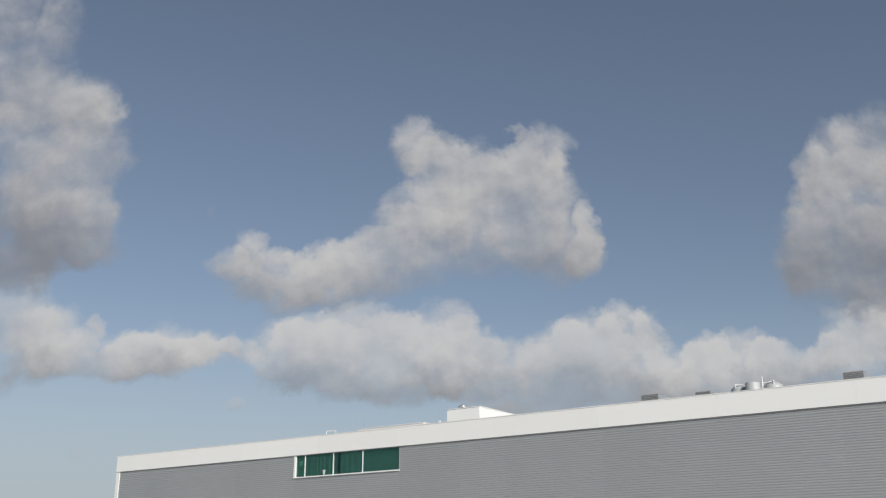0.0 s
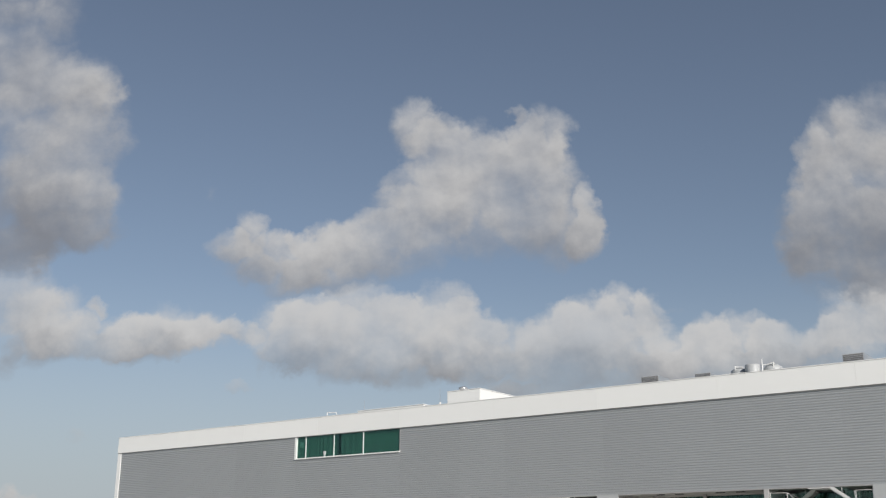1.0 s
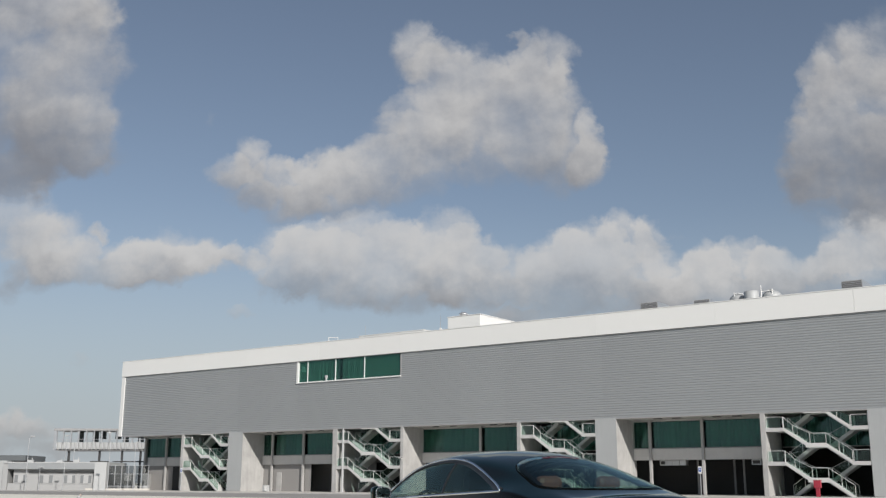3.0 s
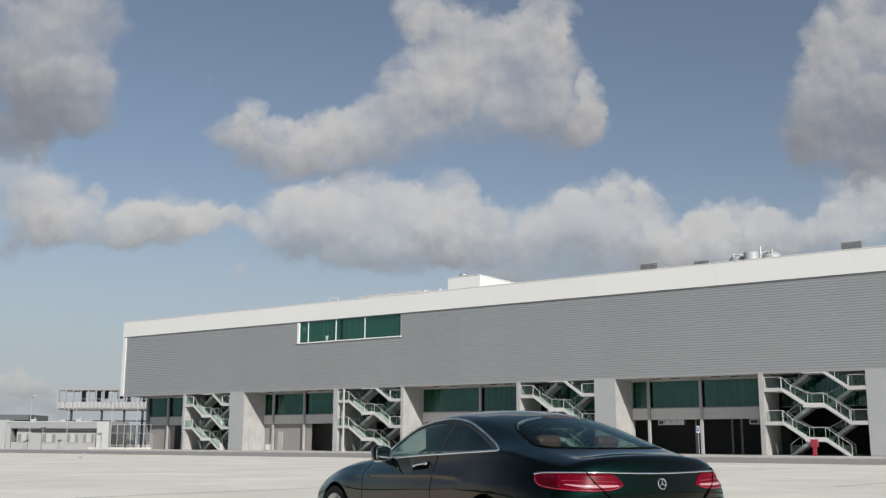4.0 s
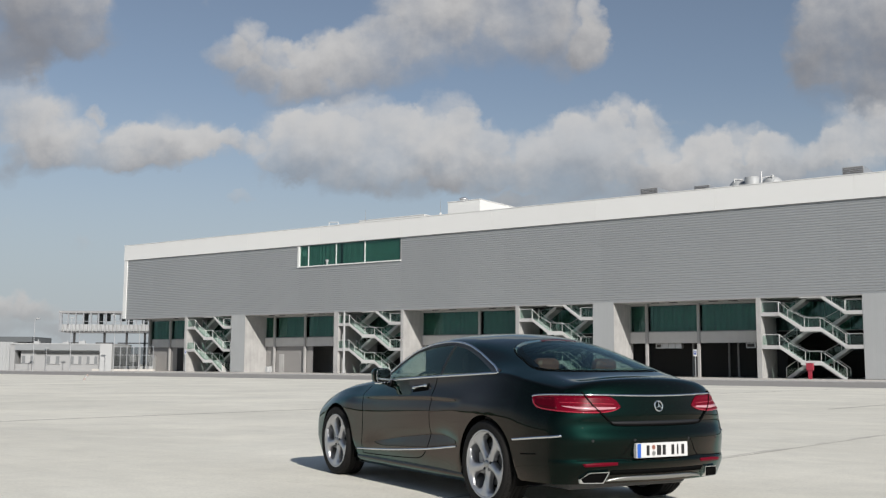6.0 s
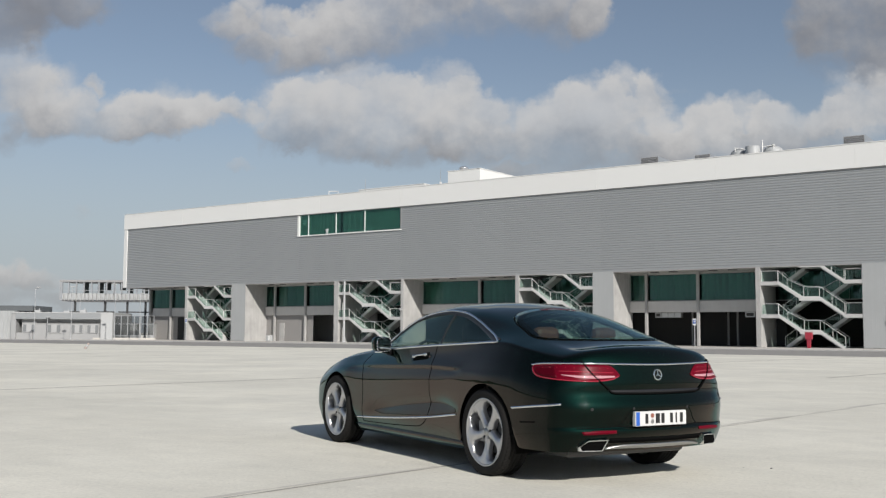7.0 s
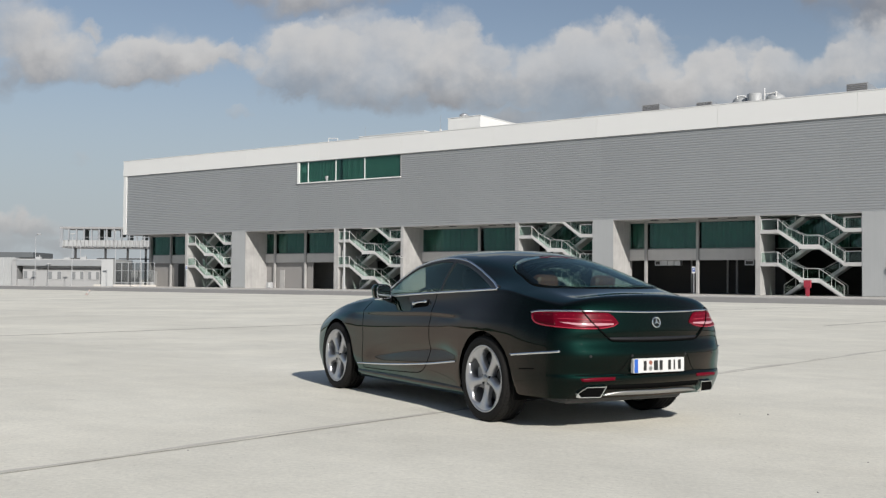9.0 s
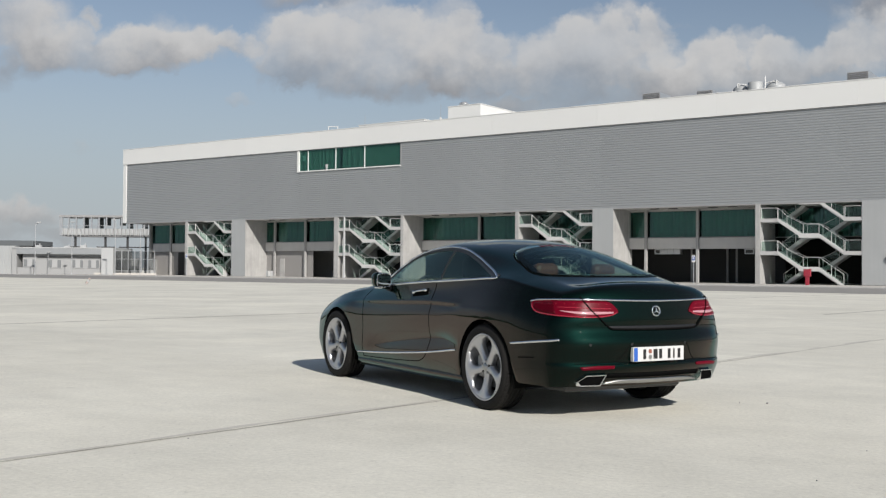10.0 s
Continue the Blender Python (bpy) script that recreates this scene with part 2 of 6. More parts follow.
def car_paint(name, flake, pigment, f0=0.055):
    """Metallic paint under clear lacquer: a sharp mirror image that grows at low angles, over soft tinted flake gloss."""
    m = bpy.data.materials.new(name)
    m.use_nodes = True
    nt = m.node_tree
    nt.nodes.clear()
    coat, soft, under, both, mix, out = (nt.nodes.new(k) for k in ("ShaderNodeBsdfGlossy", "ShaderNodeBsdfGlossy", "ShaderNodeBsdfDiffuse", "ShaderNodeAddShader", "ShaderNodeMixShader", "ShaderNodeOutputMaterial"))
    coat.inputs["Roughness"].default_value, soft.inputs["Roughness"].default_value = 0.012, 0.50
    under.inputs["Color"].default_value = (*pigment, 1)
    grain = nt.nodes.new("ShaderNodeTexNoise")
    grain.inputs["Scale"].default_value, grain.inputs["Detail"].default_value = 900.0, 2.0
    coord = nt.nodes.new("ShaderNodeTexCoord")
    nt.links.new(coord.outputs["Object"], grain.inputs["Vector"])
    sparkle = nt.nodes.new("ShaderNodeMapRange")
    sparkle.inputs["From Min"].default_value, sparkle.inputs["From Max"].default_value = 0.3, 0.7
    sparkle.inputs["To Min"].default_value, sparkle.inputs["To Max"].default_value = 0.8, 1.2
    nt.links.new(grain.outputs["Fac"], sparkle.inputs["Value"])
    tint = nt.nodes.new("ShaderNodeVectorMath")
    tint.operation = "SCALE"
    tint.inputs[0].default_value = flake
    nt.links.new(sparkle.outputs[0], tint.inputs["Scale"])
    nt.links.new(tint.outputs[0], soft.inputs["Color"])
    edge = nt.nodes.new("ShaderNodeLayerWeight")
    edge.inputs["Blend"].default_value = 0.5
    steep = nt.nodes.new("ShaderNodeMath")
    steep.operation = "POWER"
    steep.inputs[1].default_value = 3.0
    amount = nt.nodes.new("ShaderNodeMath")
    amount.operation, amount.use_clamp = "MULTIPLY_ADD", True
    amount.inputs[1].default_value, amount.inputs[2].default_value = 0.78, f0
    # tint painted into the reflections: warm seen squarely, green between, almost none at low angles
    reflection_tint = nt.nodes.new("ShaderNodeValToRGB")
    ramp = reflection_tint.color_ramp
    ramp.interpolation = "EASE"
    ramp.elements[0].position, ramp.elements[0].color = 0.515, (1.0, 0.82, 0.75, 1)
    ramp.elements[1].position, ramp.elements[1].color = 0.76, (0.86, 0.95, 0.96, 1)
    between = ramp.elements.new(0.62)
    between.color = (0.66, 0.95, 0.92, 1)
    nt.links.new(edge.outputs["Facing"], reflection_tint.inputs["Fac"])
    nt.links.new(reflection_tint.outputs["Color"], coat.inputs["Color"])
    nt.links.new(edge.outputs["Facing"], steep.inputs[0])
    nt.links.new(steep.outputs[0], amount.inputs[0])
    nt.links.new(amount.outputs[0], mix.inputs[0])
    nt.links.new(soft.outputs[0], both.inputs[0])
    nt.links.new(under.outputs[0], both.inputs[1])
    nt.links.new(both.outputs[0], mix.inputs[1])
    nt.links.new(coat.outputs[0], mix.inputs[2])
    nt.links.new(mix.outputs[0], out.inputs["Surface"])
    return m


def glass(name, tint, gloss_rough=0.01, gain=1.0, sheen=(0.8, 0.8, 0.8), base=0.035):
    """A thin tinted pane: what is behind it shows through, with a mirror image that grows at low angles."""
    m = bpy.data.materials.new(name)
    m.use_nodes = True
    nt = m.node_tree
    nt.nodes.clear()
    clear, shine, mix, out = (nt.nodes.new(k) for k in ("ShaderNodeBsdfTransparent", "ShaderNodeBsdfGlossy", "ShaderNodeMixShader", "ShaderNodeOutputMaterial"))
    fres = nt.nodes.new("ShaderNodeLayerWeight")
    fres.inputs["Blend"].default_value = 0.5
    steep = nt.nodes.new("ShaderNodeMath")
    steep.operation = "POWER"
    steep.inputs[1].default_value = 5.0
    amount = nt.nodes.new("ShaderNodeMath")
    amount.operation, amount.use_clamp = "MULTIPLY_ADD", True
    amount.inputs[1].default_value, amount.inputs[2].default_value = 0.9 * gain, base * gain
    clear.inputs["Color"].default_value = (*tint, 1)
    shine.inputs["Roughness"].default_value = gloss_rough
    shine.inputs["Color"].default_value = (*sheen, 1)
    nt.links.new(fres.outputs["Facing"], steep.inputs[0])
    nt.links.new(steep.outputs[0], amount.inputs[0])
    nt.links.new(amount.outputs[0], mix.inputs[0])
    nt.links.new(clear.outputs[0], mix.inputs[1])
    nt.links.new(shine.outputs[0], mix.inputs[2])
    nt.links.new(mix.outputs[0], out.inputs["Surface"])
    return m


def apron_concrete():
    """Pale brushed concrete: broad weathering, streaks along the strips, grit and fine relief, in world metres."""
    m = bpy.data.materials.new("pale_brushed_concrete")
    m.use_nodes = True
    nt = m.node_tree
    b = nt.nodes["Principled BSDF"]
    b.inputs["Roughness"].default_value, b.inputs["Specular IOR Level"].default_value = 0.85, 0.3
    geo = nt.nodes.new("ShaderNodeNewGeometry")

    def noise_at(scale, detail, rough, stretch=(1, 1, 1), turn=0.0):
        spin = nt.nodes.new("ShaderNodeMapping")
        spin.inputs["Rotation"].default_value = (0, 0, radians(turn))
        mp = nt.nodes.new("ShaderNodeMapping")
        mp.inputs["Scale"].default_value = stretch
        n = nt.nodes.new("ShaderNodeTexNoise")
        n.inputs["Scale"].default_value, n.inputs["Detail"].default_value, n.inputs["Roughness"].default_value = scale, detail, rough
        nt.links.new(geo.outputs["Position"], spin.inputs["Vector"])
        nt.links.new(spin.outputs[0], mp.inputs["Vector"])
        nt.links.new(mp.outputs[0], n.inputs["Vector"])
        return n.outputs["Fac"]

    def ramp(out, lo, hi, a, c):
        r = nt.nodes.new("ShaderNodeMapRange")
        nt.links.new(out, r.inputs["Value"])
        for key, value in (("From Min", lo), ("From Max", hi), ("To Min", a), ("To Max", c)):
            r.inputs[key].default_value = value
        return r.outputs["Result"]

    def times(a, c):
        n = nt.nodes.new("ShaderNodeMath")
        n.operation = "MULTIPLY"
        nt.links.new(a, n.inputs[0])
        nt.links.new(c, n.inputs[1])
        return n.outputs[0]

    broad = ramp(noise_at(0.30, 5, 0.6), 0.3, 0.7, 0.92, 1.07)
    streak = ramp(noise_at(1.0, 4, 0.6, (2.2, 0.45, 1), -49.2), 0.3, 0.7, 0.965, 1.03)
    broom = noise_at(1.0, 3, 0.65, (30.0, 1.7, 1), -49.2)
    worn = ramp(noise_at(0.22, 3, 0.6), 0.42, 0.58, 0.15, 1.0)
    grain = ramp(noise_at(28.0, 5, 0.75), 0.3, 0.7, 0.88, 1.11)
    blotch = ramp(noise_at(2.6, 5, 0.7), 0.3, 0.7, 0.95, 1.045)
    grit = ramp(noise_at(9.0, 3, 0.7), 0.30, 0.36, 0.90, 1.0)
    pits = ramp(times(noise_at(55.0, 2, 0.5), worn), 0.10, 0.30, 1.02, 0.99)
    specks = ramp(noise_at(38.0, 2, 0.5), 0.25, 0.31, 0.72, 1.0)
    ridges = ramp(times(broom, worn), 0.10, 0.60, 1.020, 0.945)
    tone = times(times(times(broad, streak), times(grain, grit)), times(times(blotch, ridges), times(pits, specks)))
    info = nt.nodes.new("ShaderNodeObjectInfo")
    tone = times(tone, ramp(info.outputs["Random"], 0, 1, 0.985, 1.015))
    warm = nt.nodes.new("ShaderNodeMix")
    warm.data_type = "RGBA"
    nt.links.new(noise_at(0.5, 4, 0.6), warm.inputs["Factor"])
    warm.inputs["A"].default_value, warm.inputs["B"].default_value = (0.686, 0.674, 0.598, 1), (0.714, 0.690, 0.598, 1)
    mul = nt.nodes.new("ShaderNodeVectorMath")
    mul.operation = "SCALE"
    nt.links.new(warm.outputs["Result"], mul.inputs[0])
    nt.links.new(tone, mul.inputs["Scale"])
    nt.links.new(mul.outputs[0], b.inputs["Base Color"])
    p = nt.nodes.new("ShaderNodeBump")
    p.inputs["Strength"].default_value, p.inputs["Distance"].default_value = 0.75, 0.006
    nt.links.new(noise_at(26.0, 5, 0.75), p.inputs["Height"])
    q = nt.nodes.new("ShaderNodeBump")
    q.inputs["Strength"].default_value, q.inputs["Distance"].default_value = 0.7, 0.010
    nt.links.new(times(broom, worn), q.inputs["Height"])
    nt.links.new(p.outputs[0], q.inputs["Normal"])
    nt.links.new(q.outputs[0], b.inputs["Normal"])
    return m


CONCRETE_SLAB = apron_concrete()
JOINT_SEAL = mat("joint_seal", (0.27, 0.25, 0.215), 0.9, vary=0.2, scale=2)
JOINT_PALE = mat("weathered_joint_filler", (0.355, 0.338, 0.295), 0.9, vary=0.3, scale=1.5, stain=0.2, stain_scale=2.0)
SMEAR = mat("old_filler_smear", (0.54, 0.52, 0.465), 0.9, vary=0.12, scale=2)
ASPHALT = mat("worn_asphalt", (0.27, 0.262, 0.245), 0.9, vary=0.1, stain=0.12, stain_scale=0.15, bump=0.4, bump_scale=60)
PAVING = mat("pavement_concrete", (0.50, 0.48, 0.445), 0.85, vary=0.08, stain=0.1)
WHITE_PANEL = mat("white_coated_panel", (0.70, 0.705, 0.685), 0.45, vary=0.015, stain=0.03, stain_scale=0.12, per_piece=0.015)
GREY_CLAD = mat("grey_steel_cladding", (0.349, 0.364, 0.370), 0.42, 0.40, vary=0.02, stain=0.04, stain_scale=0.1, per_piece=0.02)
SILVER_CLAD = mat("silver_steel_cladding", (0.372, 0.385, 0.385), 0.55, 0.08, vary=0.04, stain=0.08, stain_scale=0.3, runs=0.08)
CONCRETE = mat("fair_faced_concrete", (0.375, 0.372, 0.362), 0.8, vary=0.10, stain=0.34, stain_scale=0.6, bump=0.15, bump_scale=12, runs=0.30)
# paler copy of the concrete: light on the spandrels is put into the colour
BRIGHT_CONCRETE = mat("brightened_concrete", (0.56, 0.55, 0.525), 0.8, vary=0.07, stain=0.12, stain_scale=0.6, runs=0.08)
SOFFIT = mat("soffit_board", (0.43, 0.425, 0.41), 0.8, vary=0.08, stain=0.25, stain_scale=0.5)
SHUTTER = mat("shutter_board", (0.25, 0.243, 0.235), 0.7, vary=0.04, stain=0.06)
# near-black: the shade inside the rooms is put into this colour
ROOM_SHADE = mat("room_shade", (0.03, 0.03, 0.03), 0.9, vary=0.1)
BLIND = mat("green_blind", (0.40, 0.42, 0.40), 0.8, vary=0.34, scale=0.12, per_piece=0.15)
GREEN_GLASS = glass("green_solar_glass", (0.47, 0.665, 0.61), sheen=(0.60, 0.82, 0.84), base=0.058)
RAIL_GLASS = glass("pale_green_glass", (0.77, 0.865, 0.83), gain=1.3, sheen=(0.75, 0.85, 0.8))
WHITE_METAL = mat("white_painted_metal", (0.72, 0.72, 0.70), 0.4, vary=0.03)
PALE_PANEL = mat("weathered_pale_panel", (0.40, 0.41, 0.41), 0.6, vary=0.03, stain=0.06, stain_scale=0.3)
GALV = mat("galvanised_steel", (0.55, 0.56, 0.57), 0.35, 0.7, vary=0.05, stain=0.08)
GREY_METAL = mat("grey_painted_metal", (0.30, 0.30, 0.30), 0.5, vary=0.05)
DARK_METAL = mat("dark_metal", (0.05, 0.05, 0.05), 0.5, vary=0.05)
FADED_RED = mat("faded_red_paint", (0.36, 0.305, 0.275), 0.6, vary=0.1)
RED_PAINT = mat("red_paint", (0.33, 0.03, 0.05), 0.4, vary=0.05)
BLUE_SIGN = mat("blue_sign_paint", (0.05, 0.12, 0.40), 0.4, vary=0.02)


# ---- building blocks ----
def part(name, bm, material, parent, label="", smooth=False, local=None):
    me = bpy.data.meshes.new(name)
    bm.normal_update()
    bm.to_mesh(me)
    bm.free()
    if smooth:
        me.shade_smooth()
    me.materials.append(material)
    ob = new(name, me)
    ob.parent = parent
    if local is not None:
        ob.matrix_basis = local
    if label:
        tagged(ob, label)
    return ob


def share(name, me, parent, local):
    """Another object on a mesh that stands already."""
    ob = new(name, me)
    ob.parent = parent
    ob.matrix_basis = local
    return ob


def thing(name, m, label, category, group="", kind=""):
    ob = new(name)
    ob.empty_display_size = 0.2
    ob.matrix_world = m
    return tagged(ob, label, category, group, kind)


def solid(bm, x0, x1, y0, y1, z0, z1, bevel=0.0):
    r = bmesh.ops.create_cube(bm, size=1.0, matrix=Matrix.LocRotScale(((x0 + x1) / 2, (y0 + y1) / 2, (z0 + z1) / 2), None, (abs(x1 - x0), abs(y1 - y0), abs(z1 - z0))))
    if bevel:
        edges = list({e for v in r["verts"] for e in v.link_edges})
        bmesh.ops.bevel(bm, geom=edges, offset=bevel, segments=2, profile=0.5, affect="EDGES", clamp_overlap=True)
    return bm


def box(x0, x1, y0, y1, z0, z1, bevel=0.0):
    return solid(bmesh.new(), x0, x1, y0, y1, z0, z1, bevel)


def rod(bm, a, b, r, r2=None, seg=10):
    a, b = Vector(a), Vector(b)
    d = b - a
    m = Matrix.Translation((a + b) / 2) @ d.to_track_quat("Z", "Y").to_matrix().to_4x4()
    bmesh.ops.create_cone(bm, cap_ends=True, segments=seg, radius1=r, radius2=r if r2 is None else r2, depth=d.length, matrix=m)
    return bm


def lathe(bm, profile, seg=32, axis="Y"):
    """Turns a profile of (radius, along) about an axis."""
    rings = []
    for r, h in profile:
        ring = []
        for k in range(seg):
            a = 2 * math.pi * k / seg
            c, s = r * math.cos(a), r * math.sin(a)
            ring.append(bm.verts.new((c, h, s) if axis == "Y" else (c, s, h)))
        rings.append(ring)
    for p, q in zip(rings, rings[1:]):
        for k in range(seg):
            bm.faces.new((p[k], p[(k + 1) % seg], q[(k + 1) % seg], q[k]))
    return bm


def extrude_profile(bm, profile, x0, x1, closed=False):
    """A profile of (y, z) drawn out along x."""
    a = [bm.verts.new((x0, y, z)) for y, z in profile]
    b = [bm.verts.new((x1, y, z)) for y, z in profile]
    n = len(profile)
    for k in range(n if closed else n - 1):
        bm.faces.new((a[k], b[k], b[(k + 1) % n], a[(k + 1) % n]))
    if closed:
        bm.faces.new(list(reversed(b)))
        bm.faces.new(a)
    return bm


def tube(bm, pts, r, seg=8):
    """One bent tube along a polyline."""
    pts = [Vector(p) for p in pts]
    rings = []
    for i, p in enumerate(pts):
        d = (pts[min(i + 1, len(pts) - 1)] - pts[max(i - 1, 0)]).normalized()
        a = d.orthogonal().normalized() if abs(d.y) > 0.98 else d.cross(Vector((0, 1, 0))).normalized()
        b = d.cross(a)
        rings.append([bm.verts.new(p + (a * math.cos(t) + b * math.sin(t)) * r) for t in np.linspace(0, 2 * math.pi, seg, endpoint=False)])
    for p, q in zip(rings, rings[1:]):
        for k in range(seg):
            bm.faces.new((p[k], p[(k + 1) % seg], q[(k + 1) % seg], q[k]))
    bm.faces.new(list(reversed(rings[0])))
    bm.faces.new(rings[-1])
    bmesh.ops.recalc_face_normals(bm, faces=bm.faces[:])
    return bm


# ---- ground ----
ground = tagged(new("ground", bpy.data.meshes.new("ground")), "wide pale concrete apron that reaches the horizon", "ground", kind="structure")
gbm = bmesh.new()
bmesh.ops.create_grid(gbm, x_segments=8, y_segments=8, size=2500, matrix=pose(0, 0, -0.014))
gbm.to_mesh(ground.data)
gbm.free()
ground.data.materials.append(CONCRETE_SLAB)

# the hall's own axes: x along its front, y into it
HALL = pose(29.92, 97.90, 0, 0, 0, -35.40)
road = tagged(new("road", bpy.data.meshes.new("road")), "worn grey asphalt road along the front of the hall", "road", kind="structure")
rbm = box(-260, 160, -36.6, -15.0, -0.01, 0.006)
rbm.to_mesh(road.data)
rbm.free()
road.data.materials.append(ASPHALT)
road.matrix_world = HALL
pavement = thing("pavement", HALL, "pale concrete pavement with a raised kerb before the hall", "pavement", kind="structure")
part("paving", box(-260, 160, -14.7, 30, -0.01, 0.05), PAVING, pavement)
kerb_bm = box(-3, 3, -0.15, 0.15, -0.01, 0.075, 0.015)
kerb = part("kerb_stone", kerb_bm, CONCRETE, pavement, local=pose(-117, -14.85, 0))
for i in range(1, 24):
    share("kerb_stone", kerb.data, pavement, pose(-117 + 6.02 * i, -14.85, 0))

# ---- the hall ----
S0, S1, ROOF, PTOP, PBOT = -95.25, 40.0, 18.58, 16.36, 7.72
hall = thing("exhibition_hall", HALL, "long grey ribbed steel hall with white parapet on concrete posts", "building")
part("upper_wall", box(S0 + 0.3, S1, 0.30, 42, PBOT + 0.02, ROOF - 0.35), GREY_CLAD, hall)
part("roof", box(S0 + 0.3, S1, 0.45, 42, ROOF - 0.349, ROOF - 0.25), SOFFIT, hall)
part("soffit", box(S0 + 0.35, S1, 0.32, 12, PBOT - 0.10, PBOT + 0.015), SOFFIT, hall, "pale soffit board under the overhang")


def ribbed(length, bottom, top, pitch, depth):
    """Sheet with level ribs, front at y = 0."""
    prof = []
    n = round((top - bottom) / pitch)
    pitch = (top - bottom) / n
    for k in range(n):
        z = bottom + k * pitch
        prof += [(0.0, z), (0.0, z + pitch * 0.36), (depth, z + pitch * 0.50), (depth, z + pitch * 0.76)]
    prof.append((0.0, top))
    return extrude_profile(bmesh.new(), prof, 0, length)


PANEL = 6.0
WIN0, WIN1, WINB, WINT = -59.72, -43.05, 13.68, 16.30
sheet = None
edges = [S0 + 0.72]
while edges[-1] < S1 - 1:
    edges.append(edges[-1] + PANEL)
for a, b in zip(edges, edges[1:]):
    if b < WIN0 or a > WIN1:
        if sheet is None:
            sheet = part("cladding_panel", ribbed(PANEL - 0.001, PBOT, PTOP, 0.25, 0.033), GREY_CLAD, hall, "grey ribbed steel sheet", local=pose(a, 0.07, 0))
        else:
            share("cladding_panel", sheet.data, hall, pose(a, 0.07, 0))
    else:
        # the sheets round the window are cut to it
        for p, q, low, high in ((a, min(b, WIN0), PBOT, PTOP), (max(a, WIN1), b, PBOT, PTOP), (max(a, WIN0), min(b, WIN1), PBOT, WINB - 0.13)):
            if q - p > 0.05:
                part("cladding_panel", ribbed(q - p - 0.001, low, PTOP if high == PTOP else WINB - 0.13, 0.25, 0.033), GREY_CLAD, hall, local=pose(p, 0.07, 0))
part("corner_trim", box(S0, S0 + 0.70, -0.02, 0.6, PBOT - 0.02, PTOP), WHITE_PANEL, hall, "white corner flashing")
piece = None
x = S0
while x < S1:
    w = 13.05
    if piece is None:
        piece = part("parapet_panel", box(0, w - 0.008, -0.10, 0.45, PTOP + 0.02, ROOF, 0.004), WHITE_PANEL, hall, "white coated parapet panel", local=pose(x, 0, 0))
    else:
        share("parapet_panel", piece.data, hall, pose(x, 0, 0))
    x += w
part("parapet_cap", box(S0 - 0.03, S1, -0.14, 0.5, ROOF + 0.004, ROOF + 0.07), WHITE_PANEL, hall)
part("drip_edge", box(S0 + 0.02, S1, -0.05, 0.06, PTOP - 0.02, PTOP + 0.012), GREY_METAL, hall)
part("bottom_edge", box(S0 + 0.7, S1, 0.03, 0.3, PBOT - 0.12, PBOT - 0.004), GREY_METAL, hall)

rng_folds = random.Random(11)


def pleats(x0, x1, z0, z1, rng, wide, deep):
    """A curtain in uneven folds, with thickness."""
    prof = []
    x = x0
    while x < x1 - 0.1:
        step = rng.uniform(0.16, 0.42) * wide
        prof += [(x, 0.0), (x + step * 0.35, rng.uniform(0.05, 0.14) * deep), (x + step * 0.7, rng.uniform(0.02, 0.06) * deep)]
        x += step
    prof = [p for p in prof if p[0] < x1] + [(x1, 0.0)]
    bm = bmesh.new()
    rows = [[bm.verts.new((a, b + d, z)) for a, b in prof] for z, d in ((z0, 0.0), (z1, 0.0), (z1, 0.012), (z0, 0.012))]
    for r in range(4):
        p, q = rows[r], rows[(r + 1) % 4]
        for k in range(len(prof) - 1):
            bm.faces.new((p[k], p[k + 1], q[k + 1], q[k]))
    bmesh.ops.recalc_face_normals(bm, faces=bm.faces[:])
    return bm


# long window in the upper wall
band = part("window", box(WIN0 - 0.25, WIN1, -0.08, 0.25, WINB - 0.13, WINB), WHITE_PANEL, hall, "long dark green window with white frame")
part("window_frame", box(WIN0 - 0.22, WIN0 + 0.08, -0.06, 0.25, WINB + 0.002, WINT), WHITE_PANEL, band)
part("window_frame", box(WIN1 - 0.10, WIN1, 0.06, 0.25, WINB + 0.002, WINT), GREY_METAL, band)
cuts = [WIN0 + 0.08, -58.15, -53.45, -48.75, WIN1 - 0.10]
for a, b in zip(cuts, cuts[1:]):
    part("pane", box(a + 0.07, b - 0.07, 0.16, 0.18, WINB + 0.004, WINT), GREEN_GLASS, band)
for a in cuts[1:-1]:
    part("mullion", box(a - 0.04, a + 0.04, 0.08, 0.24, WINB + 0.002, WINT), WHITE_METAL, band)
part("blind", pleats(WIN0 + 0.1, -53.0, WINB, WINT, rng_folds, 3.0, 0.65), BLIND, band, local=pose(0, 0.19, 0))
part("blind", pleats(-52.3, -48.8, WINB, WINT, rng_folds, 3.0, 0.65), BLIND, band, local=pose(0, 0.19, 0))
part("blind", box(-48.7, WIN1 - 0.1, 0.262, 0.29, WINB, WINT), BLIND, band)
part("notice", box(-59.2, -58.6, 0.19, 0.2, 15.0, 15.7), WHITE_METAL, band, "pale paper notice")
part("ornament", rod(bmesh.new(), (-55.0, 0.215, WINB), (-55.0, 0.215, WINB + 0.65), 0.12, 0.28, 10), PALE_PANEL, band)
# near-black strip stands in for the dark gap between the blinds
part("curtain", box(-52.75, -52.35, 0.19, 0.235, WINB, WINT), ROOM_SHADE, band)

